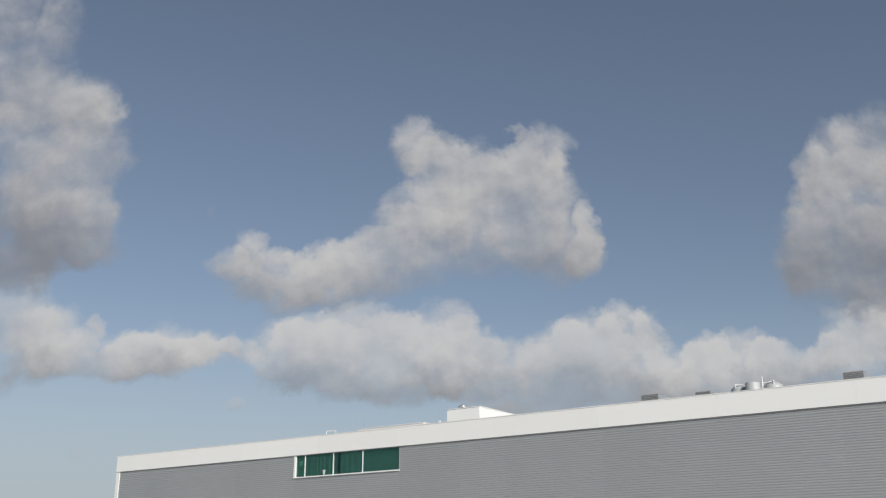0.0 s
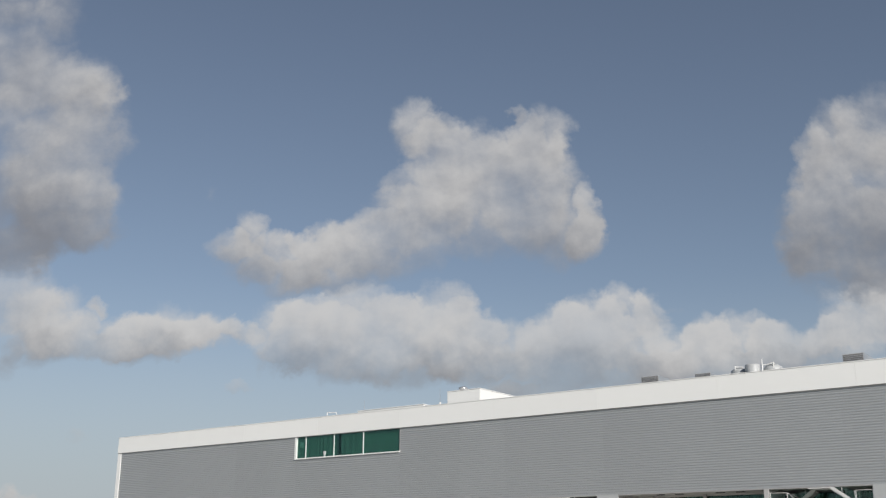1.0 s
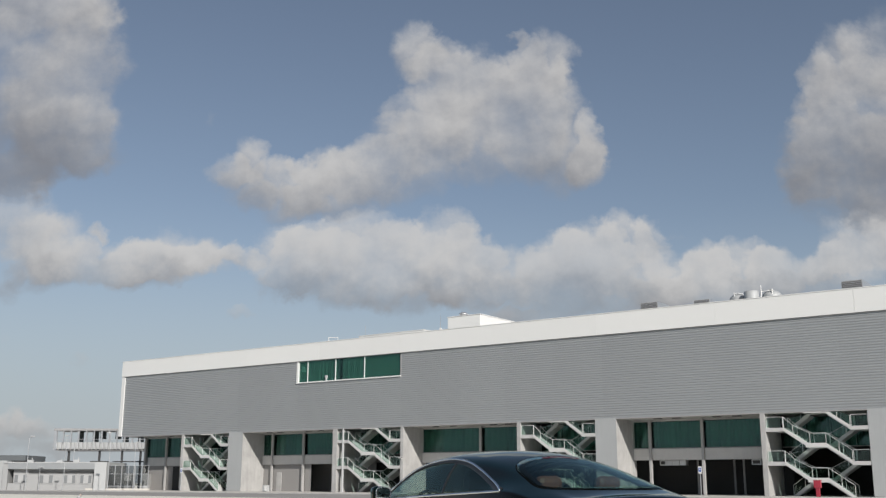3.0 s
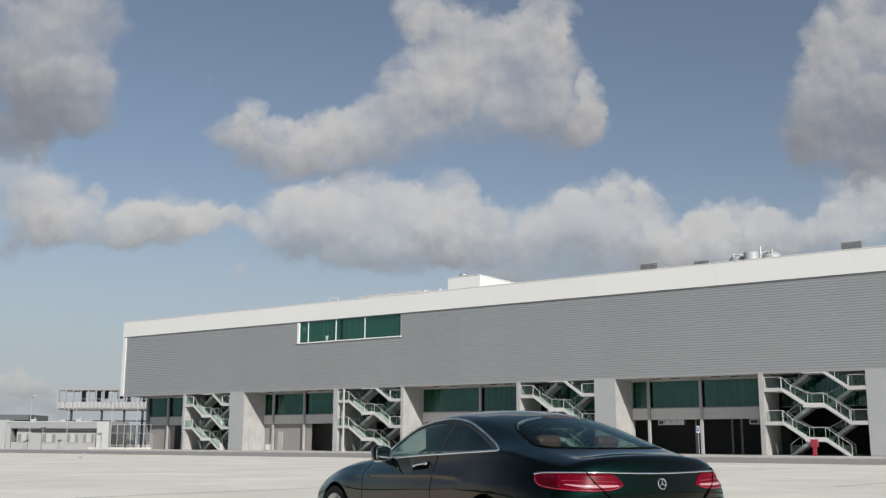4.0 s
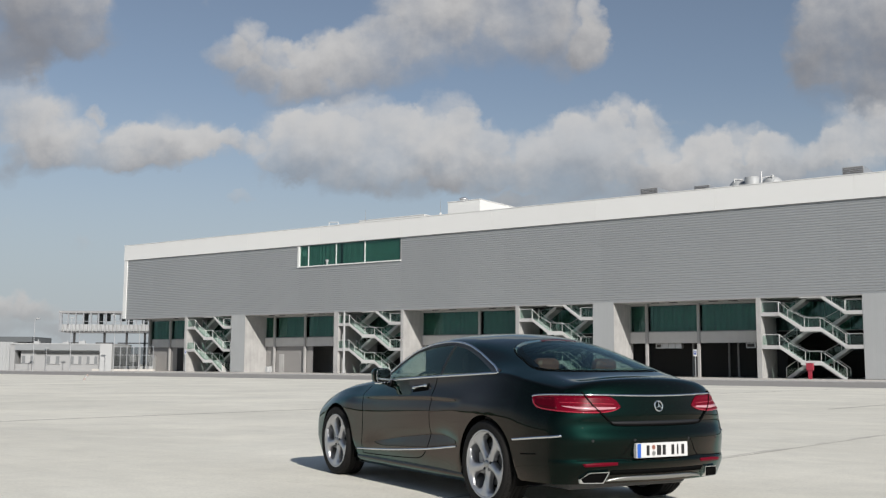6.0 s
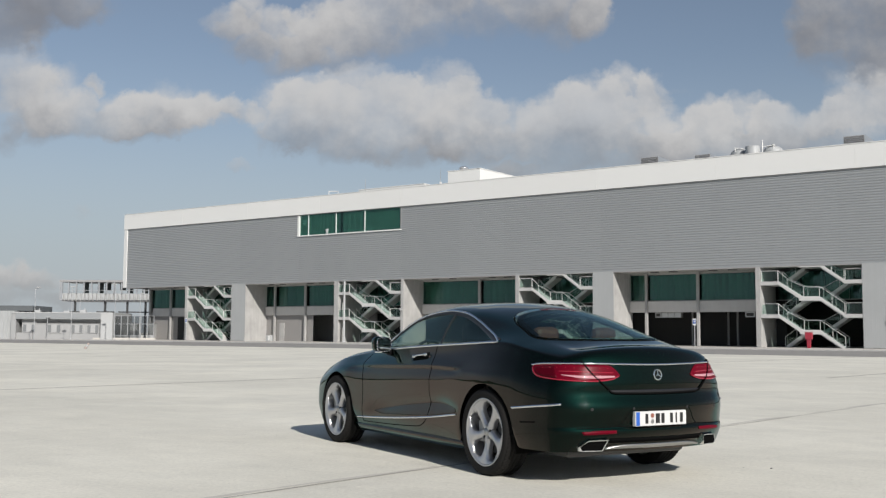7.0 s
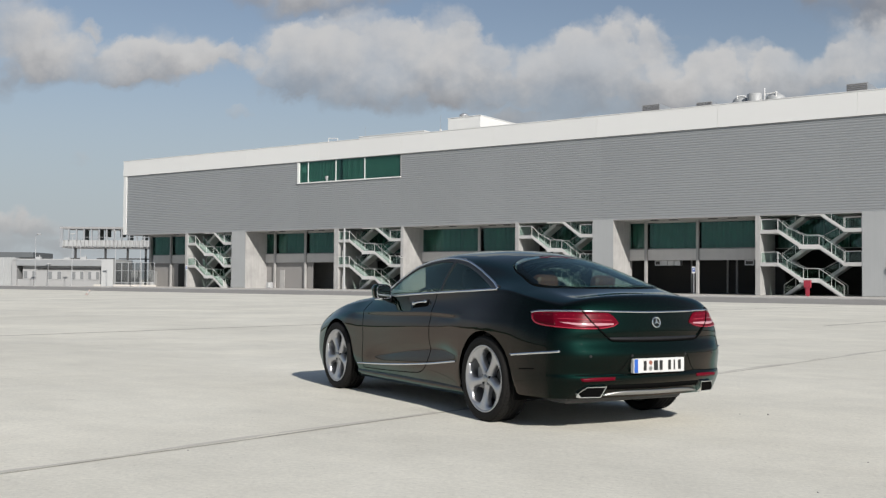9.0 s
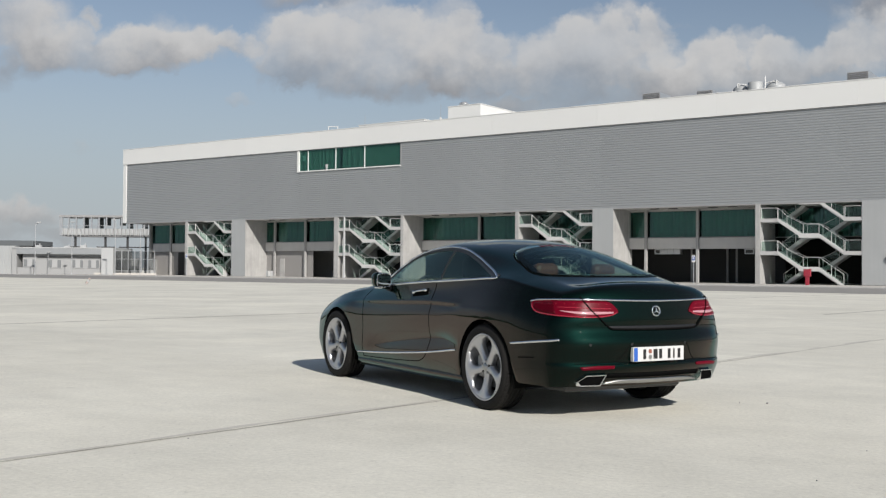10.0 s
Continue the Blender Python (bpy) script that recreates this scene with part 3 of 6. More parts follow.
# blocks and fins that carry the upper wall
def corrugated(x0, x1, z0, z1, pitch=0.22, depth=0.035):
    n = max(1, round((x1 - x0) / pitch))
    p = (x1 - x0) / n
    prof = []
    for k in range(n):
        xx = x0 + k * p
        prof += [(xx, 0.0), (xx + p * 0.55, 0.0), (xx + p * 0.65, depth), (xx + p * 0.92, depth)]
    prof.append((x1, 0.0))
    bm = bmesh.new()
    lo = [bm.verts.new((xx, y, z0)) for xx, y in prof]
    hi = [bm.verts.new((xx, y, z1)) for xx, y in prof]
    for k in range(len(prof) - 1):
        bm.faces.new((lo[k], lo[k + 1], hi[k + 1], hi[k]))
    return bm


BASE = 0.05
for a, b in ((-71.98, -69.35), (-17.5, -15.12), (9.44, 18.0)):
    block = part("stair_core", box(a + 0.01, b, 0.06, 4.6, BASE, PBOT - 0.10), CONCRETE, hall, "pale concrete core with a ribbed metal front")
    part("ribbed_front", corrugated(a, b, BASE + 0.05, PBOT - 0.01, 0.17, 0.003), SILVER_CLAD, block, "vertical ribbed silver steel sheet", local=pose(0, 0.015, 0))
for a, b in ((-43.0, -42.6), (-81.4, -80.9), (-53.55, -52.85), (-27.0, -26.55), (-0.25, 0.22)):
    part("fin_wall", box(a, b, 0.02, 4.6, BASE, PBOT - 0.10, 0.015), CONCRETE, hall)
# near-black walls stand in for the deep shade of the open bays
part("back_wall", box(-92.6, -0.3, 9.5, 9.8, BASE, PBOT - 0.10), ROOM_SHADE, hall)
part("back_wall", box(-40, 30, 17.5, 17.8, BASE, PBOT - 0.10), ROOM_SHADE, hall)
part("side_wall", box(-94.35, -94.05, 4.3, 17.5, BASE, PBOT - 0.10), CONCRETE, hall)
part("side_wall", box(29.7, 30, 3.6, 17.5, BASE, PBOT - 0.10), CONCRETE, hall)

# glazed bays set back under the overhang
W = 4.0
BAYS = (((-94.31, -93.4), (-89.38, -88.93), (-81.4, -81.4)), ((-69.99, -69.89), (-67.9, -67.5), (-62.27, -61.87), (-53.55, -53.55)),
        ((-42.96, -42.76), (-34.52, -34.14), (-27.0, -27.0)), ((-15.18, -15.03), (-13.42, -13.04), (-7.72, -7.35), (-0.25, -0.25)))
for n, posts in enumerate(BAYS):
    lo, hi = posts[0][0], posts[-1][1]
    part("spandrel", box(lo if n else -93.0, hi, W - 0.14, W + 0.25, 3.52, 4.66), BRIGHT_CONCRETE, hall)
    part("lintel", box(lo, hi, W + 0.02, W + 0.25, 7.44, PBOT - 0.11), SOFFIT, hall)
    part("floor_slab", box(lo, hi, W + 0.26, 9.5, 3.75, 4.05), CONCRETE, hall)
    for a, b in posts:
        if b - a > 0.05:
            edge = a == lo and n > 0
            d = 0.0 if edge else 0.22 * (0.35 - 0.0095 * (a + 3))   # the free posts stand proud of the spandrel
            y = W - 0.28 if edge else W - 0.36
            part("post", box((a + b) / 2 + d - (0.05 if edge else 0.14), (a + b) / 2 + d + (0.05 if edge else 0.14), y, y + 0.28, BASE, PBOT - 0.105, 0.02), CONCRETE, hall)
    for (a0, a), (b, b1) in zip(posts, posts[1:]):
        win = part("window", box(a + 0.01, b - 0.01, W + 0.03, W + 0.12, 4.685, 4.76), GREY_METAL, hall, "tall dark green tinted window")
        k = max(1, round((b - a) / 7.0))
        for j in range(k):
            p, q = a + (b - a) * j / k, a + (b - a) * (j + 1) / k
            part("pane", box(p + 0.02, q - 0.02, W + 0.07, W + 0.085, 4.765, 7.435), GREEN_GLASS, win)
            part("blind", pleats(p + 0.05, q - 0.05, 4.75, 7.43, rng_folds, 2.2, 2.2), BLIND, win, local=pose(0, W + 0.5, 0))
        if n < 2 and not (n == 1 and a > -62.0):
            part("infill_wall", box(a + 0.005, b - 0.005, W + 0.10, W + 0.2, BASE, 3.515), SHUTTER, hall)
for a, b, z in ((-87.55, -85.85, 3.4),):
    part("door", box(a, b, W + 0.04, W + 0.09, BASE, z), ROOM_SHADE, hall, "dark glazed door")
part("door", box(-66.82, -65.92, W + 0.03, W + 0.09, BASE, 2.5, 0.01), CONCRETE, hall, "pale metal door")
for a, b in ((-80.9, -71.98), (-52.85, -43.0), (-26.55, -17.5), (0.22, 9.44)):
    win = part("window", box(a + 0.01, b - 0.01, 4.75, 4.84, 4.60, 4.68), GREY_METAL, hall, "dark green tinted window behind the staircase")
    k = 4
    for j in range(k):
        p, q = a + (b - a) * j / k, a + (b - a) * (j + 1) / k
        part("pane", box(p + 0.02, q - 0.02, 4.79, 4.805, 4.69, 7.435), GREEN_GLASS, win)
        part("blind", pleats(p + 0.05, q - 0.05, 4.69, 7.43, rng_folds, 2.2, 2.2), BLIND, win, local=pose(0, 5.3, 0))
part("inner_wall", box(-67.5, -53.6, 8.6, 8.8, BASE, 3.74), SHUTTER, hall)
part("infill_wall", box(-61.87, -60.75, W + 0.10, W + 0.2, BASE, 3.515), SHUTTER, hall)

# ---- staircases: crossing flights with glass balustrades ----
RISE, HALF, START = 3.1, 1.55, 1.68   # storey height, half-way landing, where a flight begins
RAIL_PAINT = mat("pale_grey_rail_paint", (0.64, 0.645, 0.63), 0.5, vary=0.05)
STRINGER = mat("pale_painted_stringer", (0.56, 0.56, 0.545), 0.6, vary=0.05, stain=0.08, stain_scale=0.8)
STAIR = mat("pale_stair_concrete", (0.47, 0.47, 0.46), 0.8, vary=0.06, stain=0.12, stain_scale=0.6)


def flight_profile(x0, z0):
    """Stepped strip that falls RISE from (x0, z0), with a landing half way; (x, z) of its tread noses, top to bottom."""
    pts = [(x0, z0)]
    x, z = x0, z0
    for half in range(2):
        for k in range(8):
            z -= RISE / 16
            pts.append((x, z))
            x += 0.275
            pts.append((x, z))
        if half == 0:
            x += HALF
            pts[-1] = (x, z)
    return pts


def pane_between(xa, za, xb, zb, y):
    gb = bmesh.new()
    c = [gb.verts.new(p) for p in ((xa, y, za + 0.06), (xb, y, zb + 0.06), (xb, y, min(zb + 0.92, 7.58)), (xa, y, min(za + 0.92, 7.58)))]
    d = [gb.verts.new(v.co + Vector((0, 0.012, 0))) for v in c]
    gb.faces.new(c)
    gb.faces.new(list(reversed(d)))
    for i in range(4):
        gb.faces.new((c[i], d[i], d[(i + 1) % 4], c[(i + 1) % 4]))
    return gb


def balustrade(owner, stops, y):
    """Handrail, posts and glass along the stops (x, z of the walking line)."""
    low = [(x, z) for x, z in stops if z < 6.6]
    if len(low) > 1:
        part("handrail", tube(bmesh.new(), [(x, y, z + 1.0) for x, z in low], 0.022, 6), RAIL_PAINT, owner)
    for x, z in stops:
        part("rail_post", rod(bmesh.new(), (x, y, z - 0.15), (x, y, min(z + 0.99, 7.6)), 0.022, seg=6), RAIL_PAINT, owner)
    for (xa, za), (xb, zb) in zip(stops, stops[1:]):
        if abs(xb - xa) > 0.2:
            part("glass_panel", pane_between(xa, za, xb, zb, y), RAIL_GLASS, owner)


def stringer(owner, x0, z0, k, y, mirrored):
    """Pale closed side plate that follows a flight, its half-way landing deepened below."""
    h, run = RISE / 2, 8 * 0.275 * k
    nose = [(x0 - 0.05, z0), (x0 + run, z0 - h), (x0 + run + HALF * k, z0 - h), (x0 + 2 * run + HALF * k, z0 - 2 * h)]
    top = [(x, z + (0.10 if i in (1, 2) else 0.06)) for i, (x, z) in enumerate(nose)]
    low = [(nose[0][0], z0 - 0.26), (nose[1][0] - 0.30 * k, z0 - h - 0.06), (nose[1][0] - 0.26 * k, z0 - h - 0.30), (nose[2][0] + 0.10 * k, z0 - h - 0.30), (nose[3][0] - 0.10, z0 - 2 * h - 0.14)]
    ring = low + top[::-1]
    # cut off under the soffit and at the ground
    for limit, keep_below in ((7.58, True), (BASE - 0.01, False)):
        out = []
        for (xa, za), (xb, zb) in zip(ring, ring[1:] + ring[:1]):
            ina, inb = (za <= limit) == keep_below, (zb <= limit) == keep_below
            if ina:
                out.append((xa, za))
            if ina != inb:
                f = (limit - za) / (zb - za)
                out.append((xa + (xb - xa) * f, limit))
        ring = out
    if len(ring) < 3:
        return
    if mirrored is not None:
        ring = [(mirrored - x, z) for x, z in ring]
    bm = bmesh.new()
    a = [bm.verts.new((x, y - 0.045, z)) for x, z in ring]
    b = [bm.verts.new((x, y - 0.003, z)) for x, z in ring]
    bm.faces.new(a)
    bm.faces.new(list(reversed(b)))
    for i in range(len(ring)):
        j = (i + 1) % len(ring)
        bm.faces.new((a[i], b[i], b[j], a[j]))
    bmesh.ops.recalc_face_normals(bm, faces=bm.faces[:])
    part("stringer", bm, STRINGER, owner)


def staircase(s_left, width):
    st = thing("staircase", HALL @ pose(s_left, 0, 0), "pale concrete scissor staircase with glass balustrades and white handrails", "staircase", "open staircases")
    k = width / 9.2
    for store in range(3):
        top = BASE + RISE * (store + 1)
        for back in (0, 1):
            y0 = 0.05 if not back else 2.2
            y1 = y0 + 1.45
            line = [(x * k, z) for x, z in flight_profile(START, top)]
            low = [z + (RISE / 16 if i % 2 else 0.0) - 0.33 for i, (x, z) in enumerate(line)]
            keep = [i for i, (x, z) in enumerate(line) if z < 7.45]
            line, low = [line[i] for i in keep], [low[i] for i in keep]
            if back:
                line = [(width - x, z) for x, z in line]
            bm = bmesh.new()
            va = [bm.verts.new((x, y0, z)) for x, z in line]
            vb = [bm.verts.new((x, y1, z)) for x, z in line]
            wa = [bm.verts.new((x, y0, max(z, BASE - 0.02))) for (x, _), z in zip(line, low)]
            wb = [bm.verts.new((x, y1, max(z, BASE - 0.02))) for (x, _), z in zip(line, low)]
            for i in range(len(line) - 1):
                bm.faces.new((va[i], va[i + 1], vb[i + 1], vb[i]))
                bm.faces.new((va[i], wa[i], wa[i + 1], va[i + 1]))
                bm.faces.new((vb[i], vb[i + 1], wb[i + 1], wb[i]))
                bm.faces.new((wa[i], wb[i], wb[i + 1], wa[i + 1]))
            bm.faces.new((va[0], vb[0], wb[0], wa[0]))
            bm.faces.new((va[-1], wa[-1], wb[-1], vb[-1]))
            bmesh.ops.recalc_face_normals(bm, faces=bm.faces[:])
            fl = part("flight", bm, STAIR, st)
            stringer(fl, START * k, top, k, y0, width if back else None)
            n = len(line) - 1
            stops = [line[i] for i in (0, 7, 15, 16, 24, 32)] if store < 2 else [line[i] for i in (2, n // 2, n)]
            if store < 2:
                stops[2] = (stops[2][0] + (-0.4 if back else 0.4) * k, stops[2][1])   # the landing's first post stands in from its edge
            if len(stops) > 1:
                balustrade(fl, stops, y0 + 0.05)
                if not back:
                    balustrade(fl, stops, y1 - 0.05)
        if store < 2:
            for a, b in ((0.0, START * k), ((START + 4.4 + HALF) * k, width)):
                land = part("landing", box(a + 0.01, b, 0.05, 3.7, top - 0.34, top), STAIR, st)
                balustrade(land, [(a + 0.1, top), (b - 0.04, top)], 0.1)
    return st


for s_left, width in ((-80.9, 8.8), (-52.85, 9.85), (-26.55, 9.05), (0.22, 9.22)):
    staircase(s_left, width)

# ---- on the roof ----
pent = thing("roof_housing", HALL @ pose(-37.6, 2.0, ROOF - 0.25), "white box-shaped plant housing on the hall roof", "roof housing")
part("housing", box(0, 4.6, 0, 8.0, 0, 2.05, 0.02), WHITE_PANEL, pent)
part("coping", box(-0.05, 4.65, -0.05, 8.05, 2.054, 2.12), WHITE_PANEL, pent)
dome = bmesh.new()
lathe(dome, [(0.0, 0.52), (0.32, 0.48), (0.52, 0.36), (0.58, 0.22), (0.34, 0.20), (0.34, 0.0)], 20, "Z")
part("vent_cap", dome, GALV, pent, "round metal vent cap", smooth=True, local=pose(1.75, 0.8, 2.12))
curb = thing("roof_curb", HALL @ pose(-51.3, 2.0, ROOF - 0.25), "low white roof upstand behind the parapet", "roof upstand")
part("housing", box(0, 10.2, 0, 5.0, 0, 0.88), WHITE_PANEL, curb)
part("coping", box(-0.06, 10.26, -0.06, 5.0, 0.884, 0.95), WHITE_PANEL, curb)


# the hoods' openings are filled in; their shade is put into this grey
LOUVRE = mat("shaded_louvre", (0.17, 0.17, 0.17), 0.6, vary=0.1)


def roof_unit(s, w, length, high, deep):
    unit = thing("roof_ventilator", HALL @ pose(s, w, ROOF - 0.25), "galvanised box ventilator with slanted louvred hood on the roof", "ventilator", "roof ventilators")
    bm = bmesh.new()
    prof = [(0.12, 0.0), (0.0, high), (deep, high), (deep, 0.0)]
    extrude_profile(bm, prof, 0, length, closed=True)
    bmesh.ops.recalc_face_normals(bm, faces=bm.faces[:])
    part("hood", bm, GALV, unit)
    part("opening", box(0.06, length - 0.06, -0.02, 0.03, high * 0.42, high - 0.06), LOUVRE, unit)
    for k in range(4):
        z = high * 0.5 + k * high * 0.11
        part("slat", box(0.1, length - 0.1, -0.06, 0.0, z, z + 0.02), GALV, unit)


roof_unit(-12.8, 2.0, 1.95, 1.35, 2.8)
roof_unit(-6.9, 2.0, 1.65, 1.07, 2.4)
roof_unit(7.65, 2.0, 1.9, 1.42, 4.0)
tank = thing("roof_fan", HALL @ pose(-0.75, 1.5, ROOF - 0.25), "silver round roof fan with domed cowl between white guard rails", "roof fan")
tb = bmesh.new()
lathe(tb, [(0.72, 0.0), (0.72, 1.22), (0.66, 1.27), (0.0, 1.3)], 28, "Z")
part("drum", tb, SILVER_CLAD, tank, smooth=True)
for dx in (-1.55, 1.75):
    tb = bmesh.new()
    lathe(tb, [(0.95, 0.0), (0.95, 0.65), (0.85, 0.95), (0.5, 1.2), (0.0, 1.27)], 24, "Z")
    part("cowl", tb, SILVER_CLAD, tank, smooth=True, local=pose(dx, 0.8, 0))
for dx in (-1.75, 2.05):
    d = 1 if dx < 0 else -1
    part("guard_rail", tube(bmesh.new(), [(dx, 0, 0), (dx, 0, 1.3), (dx + 0.8 * d, 0.2, 1.15)], 0.055, 6), WHITE_METAL, tank)
    part("guard_rail", tube(bmesh.new(), [(dx, 0.12, 1.24), (dx + 0.1 * d, 1.4, 1.24), (dx + 0.1 * d, 1.41, 0)], 0.05, 6), WHITE_METAL, tank)
part("guard_rail", tube(bmesh.new(), [(2.0, 0.05, 1.2), (1.0, 0.05, 1.15), (0.95, 0.05, 0.9)], 0.05, 6), WHITE_METAL, tank)
part("pole", rod(bmesh.new(), (0.95, 0, 0), (0.95, 0, 1.75), 0.05, seg=6), WHITE_METAL, tank)
rail = thing("roof_ladder", HALL @ pose(-55.7, 1.2, ROOF - 0.25), "white tube ladder head on the roof edge", "ladder")
part("hoop", tube(bmesh.new(), [(0, 0, 0), (0, 0, 0.98), (1.3, 0.3, 0.92), (1.3, 0.31, 0)], 0.06, 6), WHITE_METAL, rail)
for s, hgt in ((-50.3, 2.2), (-38.65, 2.6)):
    mast = thing("lightning_rod", HALL @ pose(s, 2.0, ROOF - 0.25), "thin grey lightning rod on the roof", "lightning rod", "lightning rods")
    part("foot", box(-0.1, 0.1, -0.1, 0.1, 0, 0.9 if s > -40 else 0.2), WHITE_METAL, mast)
    part("rod", rod(bmesh.new(), (0, 0, 0.1), (0, 0, hgt), 0.03, 0.012, 6), GREY_METAL, mast)


# ---- the car ----
from mathutils.bvhtree import BVHTree

PAINT = car_paint("dark_green_metallic_paint", (0.0011, 0.0086, 0.0069), (0.0003, 0.0006, 0.0005), 0.011)
CHROME = mat("polished_chrome", (0.72, 0.73, 0.74), 0.12, 1.0, vary=0.01)
SATIN = mat("satin_aluminium", (0.42, 0.42, 0.41), 0.36, 1.0, vary=0.03)
ALLOY = mat("silver_alloy_paint", (0.50, 0.50, 0.51), 0.30, 0.75, vary=0.02, coat=0.5)
RUBBER = mat("tyre_rubber", (0.011, 0.0105, 0.010), 0.75, spec=0.2, vary=0.15, bump=0.2, bump_scale=90)
GAP = mat("black_gap", (0.004, 0.004, 0.004), 0.8, vary=0.0, spec=0.02)
TRIM = mat("black_trim", (0.012, 0.012, 0.013), 0.35, vary=0.03)
LINING = mat("dark_cabin_lining", (0.030, 0.028, 0.027), 0.85, vary=0.1)
LEATHER = mat("red_brown_leather", (0.24, 0.085, 0.055), 0.5, vary=0.06, scale=3, bump=0.1)
LENS = mat("red_lamp_lens", (0.112, 0.0018, 0.010), 0.30, vary=0.25, scale=7, coat=0.03, spec=0.06)
LENS_DARK = mat("dark_red_lens", (0.060, 0.0012, 0.006), 0.30, vary=0.25, scale=8, coat=0.03, spec=0.06)
LENS_PALE = mat("pale_lamp_lens", (0.50, 0.24, 0.27), 0.15, vary=0.1, scale=6, coat=1.0)
LENS_BRIGHT = mat("bright_red_lens", (0.30, 0.012, 0.03), 0.15, vary=0.05, coat=1.0)
PLATE_WHITE = mat("white_plate", (0.58, 0.58, 0.57), 0.4, vary=0.02)
PLATE_BLUE = mat("blue_plate_band", (0.02, 0.10, 0.42), 0.4, vary=0.02)
PLATE_BLACK = mat("black_plate_paint", (0.012, 0.012, 0.012), 0.5, vary=0.0)
CAR_GLASS = glass("car_glass", (0.84, 0.90, 0.875), gain=1.15, sheen=(0.72, 0.88, 0.78))
REAR_GLASS = glass("tinted_rear_glass", (0.64, 0.735, 0.70), gain=0.85, sheen=(0.66, 0.84, 0.84))
MIRROR = mat("mirror_glass", (0.42, 0.46, 0.45), 0.02, 1.0, vary=0.0)

CAR = pose(0.4156, 10.172, 0, 0, 0, 120.22)
AXLE, REAR, HUB, ARCH = 1.4725, -1.440, 0.347, 0.402


def knots(*pairs):
    """A smooth curve through (x, value) knots, x falling or rising."""
    pairs = sorted(pairs)
    xs = np.array([p[0] for p in pairs])
    ys = np.array([p[1] for p in pairs])
    d = np.diff(ys) / np.diff(xs)
    m = np.concatenate(([d[0]], np.where(d[1:] * d[:-1] > 0, 2 * d[1:] * d[:-1] / (d[1:] + d[:-1] + 1e-12), 0.0), [d[-1]]))

    def value(x):
        x = min(max(x, xs[0]), xs[-1])
        i = min(int(np.searchsorted(xs, x, side="right")) - 1, len(xs) - 2)
        h = xs[i + 1] - xs[i]
        t = (x - xs[i]) / h
        return float(ys[i] * (1 + 2 * t) * (1 - t) ** 2 + m[i] * h * t * (1 - t) ** 2 + ys[i + 1] * t * t * (3 - 2 * t) + m[i + 1] * h * t * t * (t - 1))

    return value


# lines of the body: centre line, belt, roof rail and greatest half-width, along the length
z_mid = knots((2.35, 0.69), (2.15, 0.80), (1.8, 0.895), (1.4, 0.962), (1.05, 0.993), (0.6, 1.165), (0.2, 1.342), (-0.1, 1.412), (-0.38, 1.436), (-0.7, 1.430), (-1.0, 1.397), (-1.3, 1.328), (-1.6, 1.234), (-1.85, 1.145), (-2.0, 1.092), (-2.1, 1.066), (-2.22, 1.050), (-2.33, 1.058), (-2.37, 1.056), (-2.6, 0.98))
z_belt = knots((2.3, 0.56), (2.0, 0.735), (1.8, 0.797), (1.5, 0.868), (1.2, 0.908), (0.95, 0.93), (0.5, 0.985), (0.0, 1.018), (-0.6, 1.045), (-1.2, 1.072), (-1.55, 1.075), (-1.85, 1.03), (-2.05, 0.985), (-2.2, 0.955))
w_belt = knots((2.3, 0.54), (2.0, 0.77), (1.5, 0.835), (0.95, 0.825), (0.5, 0.845), (0.0, 0.86), (-0.6, 0.862), (-1.2, 0.855), (-1.55, 0.845), (-1.9, 0.83), (-2.2, 0.775))
z_rail = knots((2.3, 0.655), (2.0, 0.79), (1.5, 0.930), (1.05, 0.968), (0.8, 1.02), (0.55, 1.13), (0.3, 1.255), (0.0, 1.335), (-0.4, 1.368), (-0.8, 1.345), (-1.1, 1.295), (-1.4, 1.222), (-1.7, 1.135), (-1.95, 1.065), (-2.1, 1.030), (-2.3, 1.005))
w_rail = knots((2.3, 0.36), (2.0, 0.56), (1.5, 0.66), (1.05, 0.73), (0.6, 0.70), (0.3, 0.665), (0.0, 0.645), (-0.4, 0.635), (-0.8, 0.625), (-1.1, 0.615), (-1.4, 0.60), (-1.7, 0.585), (-1.95, 0.58), (-2.3, 0.56))
w_side = knots((2.3, 0.82), (2.0, 0.90), (1.75, 0.925), (1.47, 0.938), (1.1, 0.932), (0.5, 0.922), (-0.5, 0.925), (-1.1, 0.938), (-1.47, 0.948), (-1.8, 0.932), (-2.0, 0.915), (-2.2, 0.880))
inset = knots((0.15, 0.075), (0.24, 0.045), (0.32, 0.018), (0.40, 0.004), (0.47, 0.006), (0.56, 0.006), (0.70, 0.0), (0.79, 0.004), (0.85, 0.022), (1.0, 0.068), (1.1, 0.10))
swell = knots((-2.6, 0.0), (-1.02, 0.0), (-0.88, 0.6), (-0.6, 1.0), (0.3, 1.0), (0.62, 0.6), (0.86, 0.0), (2.6, 0.0))
# the lines along the flank: chrome strip, ridge of the hollow above it, fullest line, shoulder crease
z_strip = knots((2.6, 0.30), (1.02, 0.300), (0.3, 0.338), (-0.45, 0.396), (-0.985, 0.452), (-1.5, 0.39), (-2.6, 0.39))
z_ridge = knots((2.6, 0.36), (0.90, 0.36), (0.72, 0.385), (0.29, 0.447), (-0.18, 0.506), (-0.70, 0.545), (-0.95, 0.515), (-1.5, 0.44), (-2.6, 0.44))
z_full = knots((2.6, 0.67), (0.75, 0.691), (0.14, 0.710), (-0.62, 0.745), (-0.9, 0.770), (-2.6, 0.77))
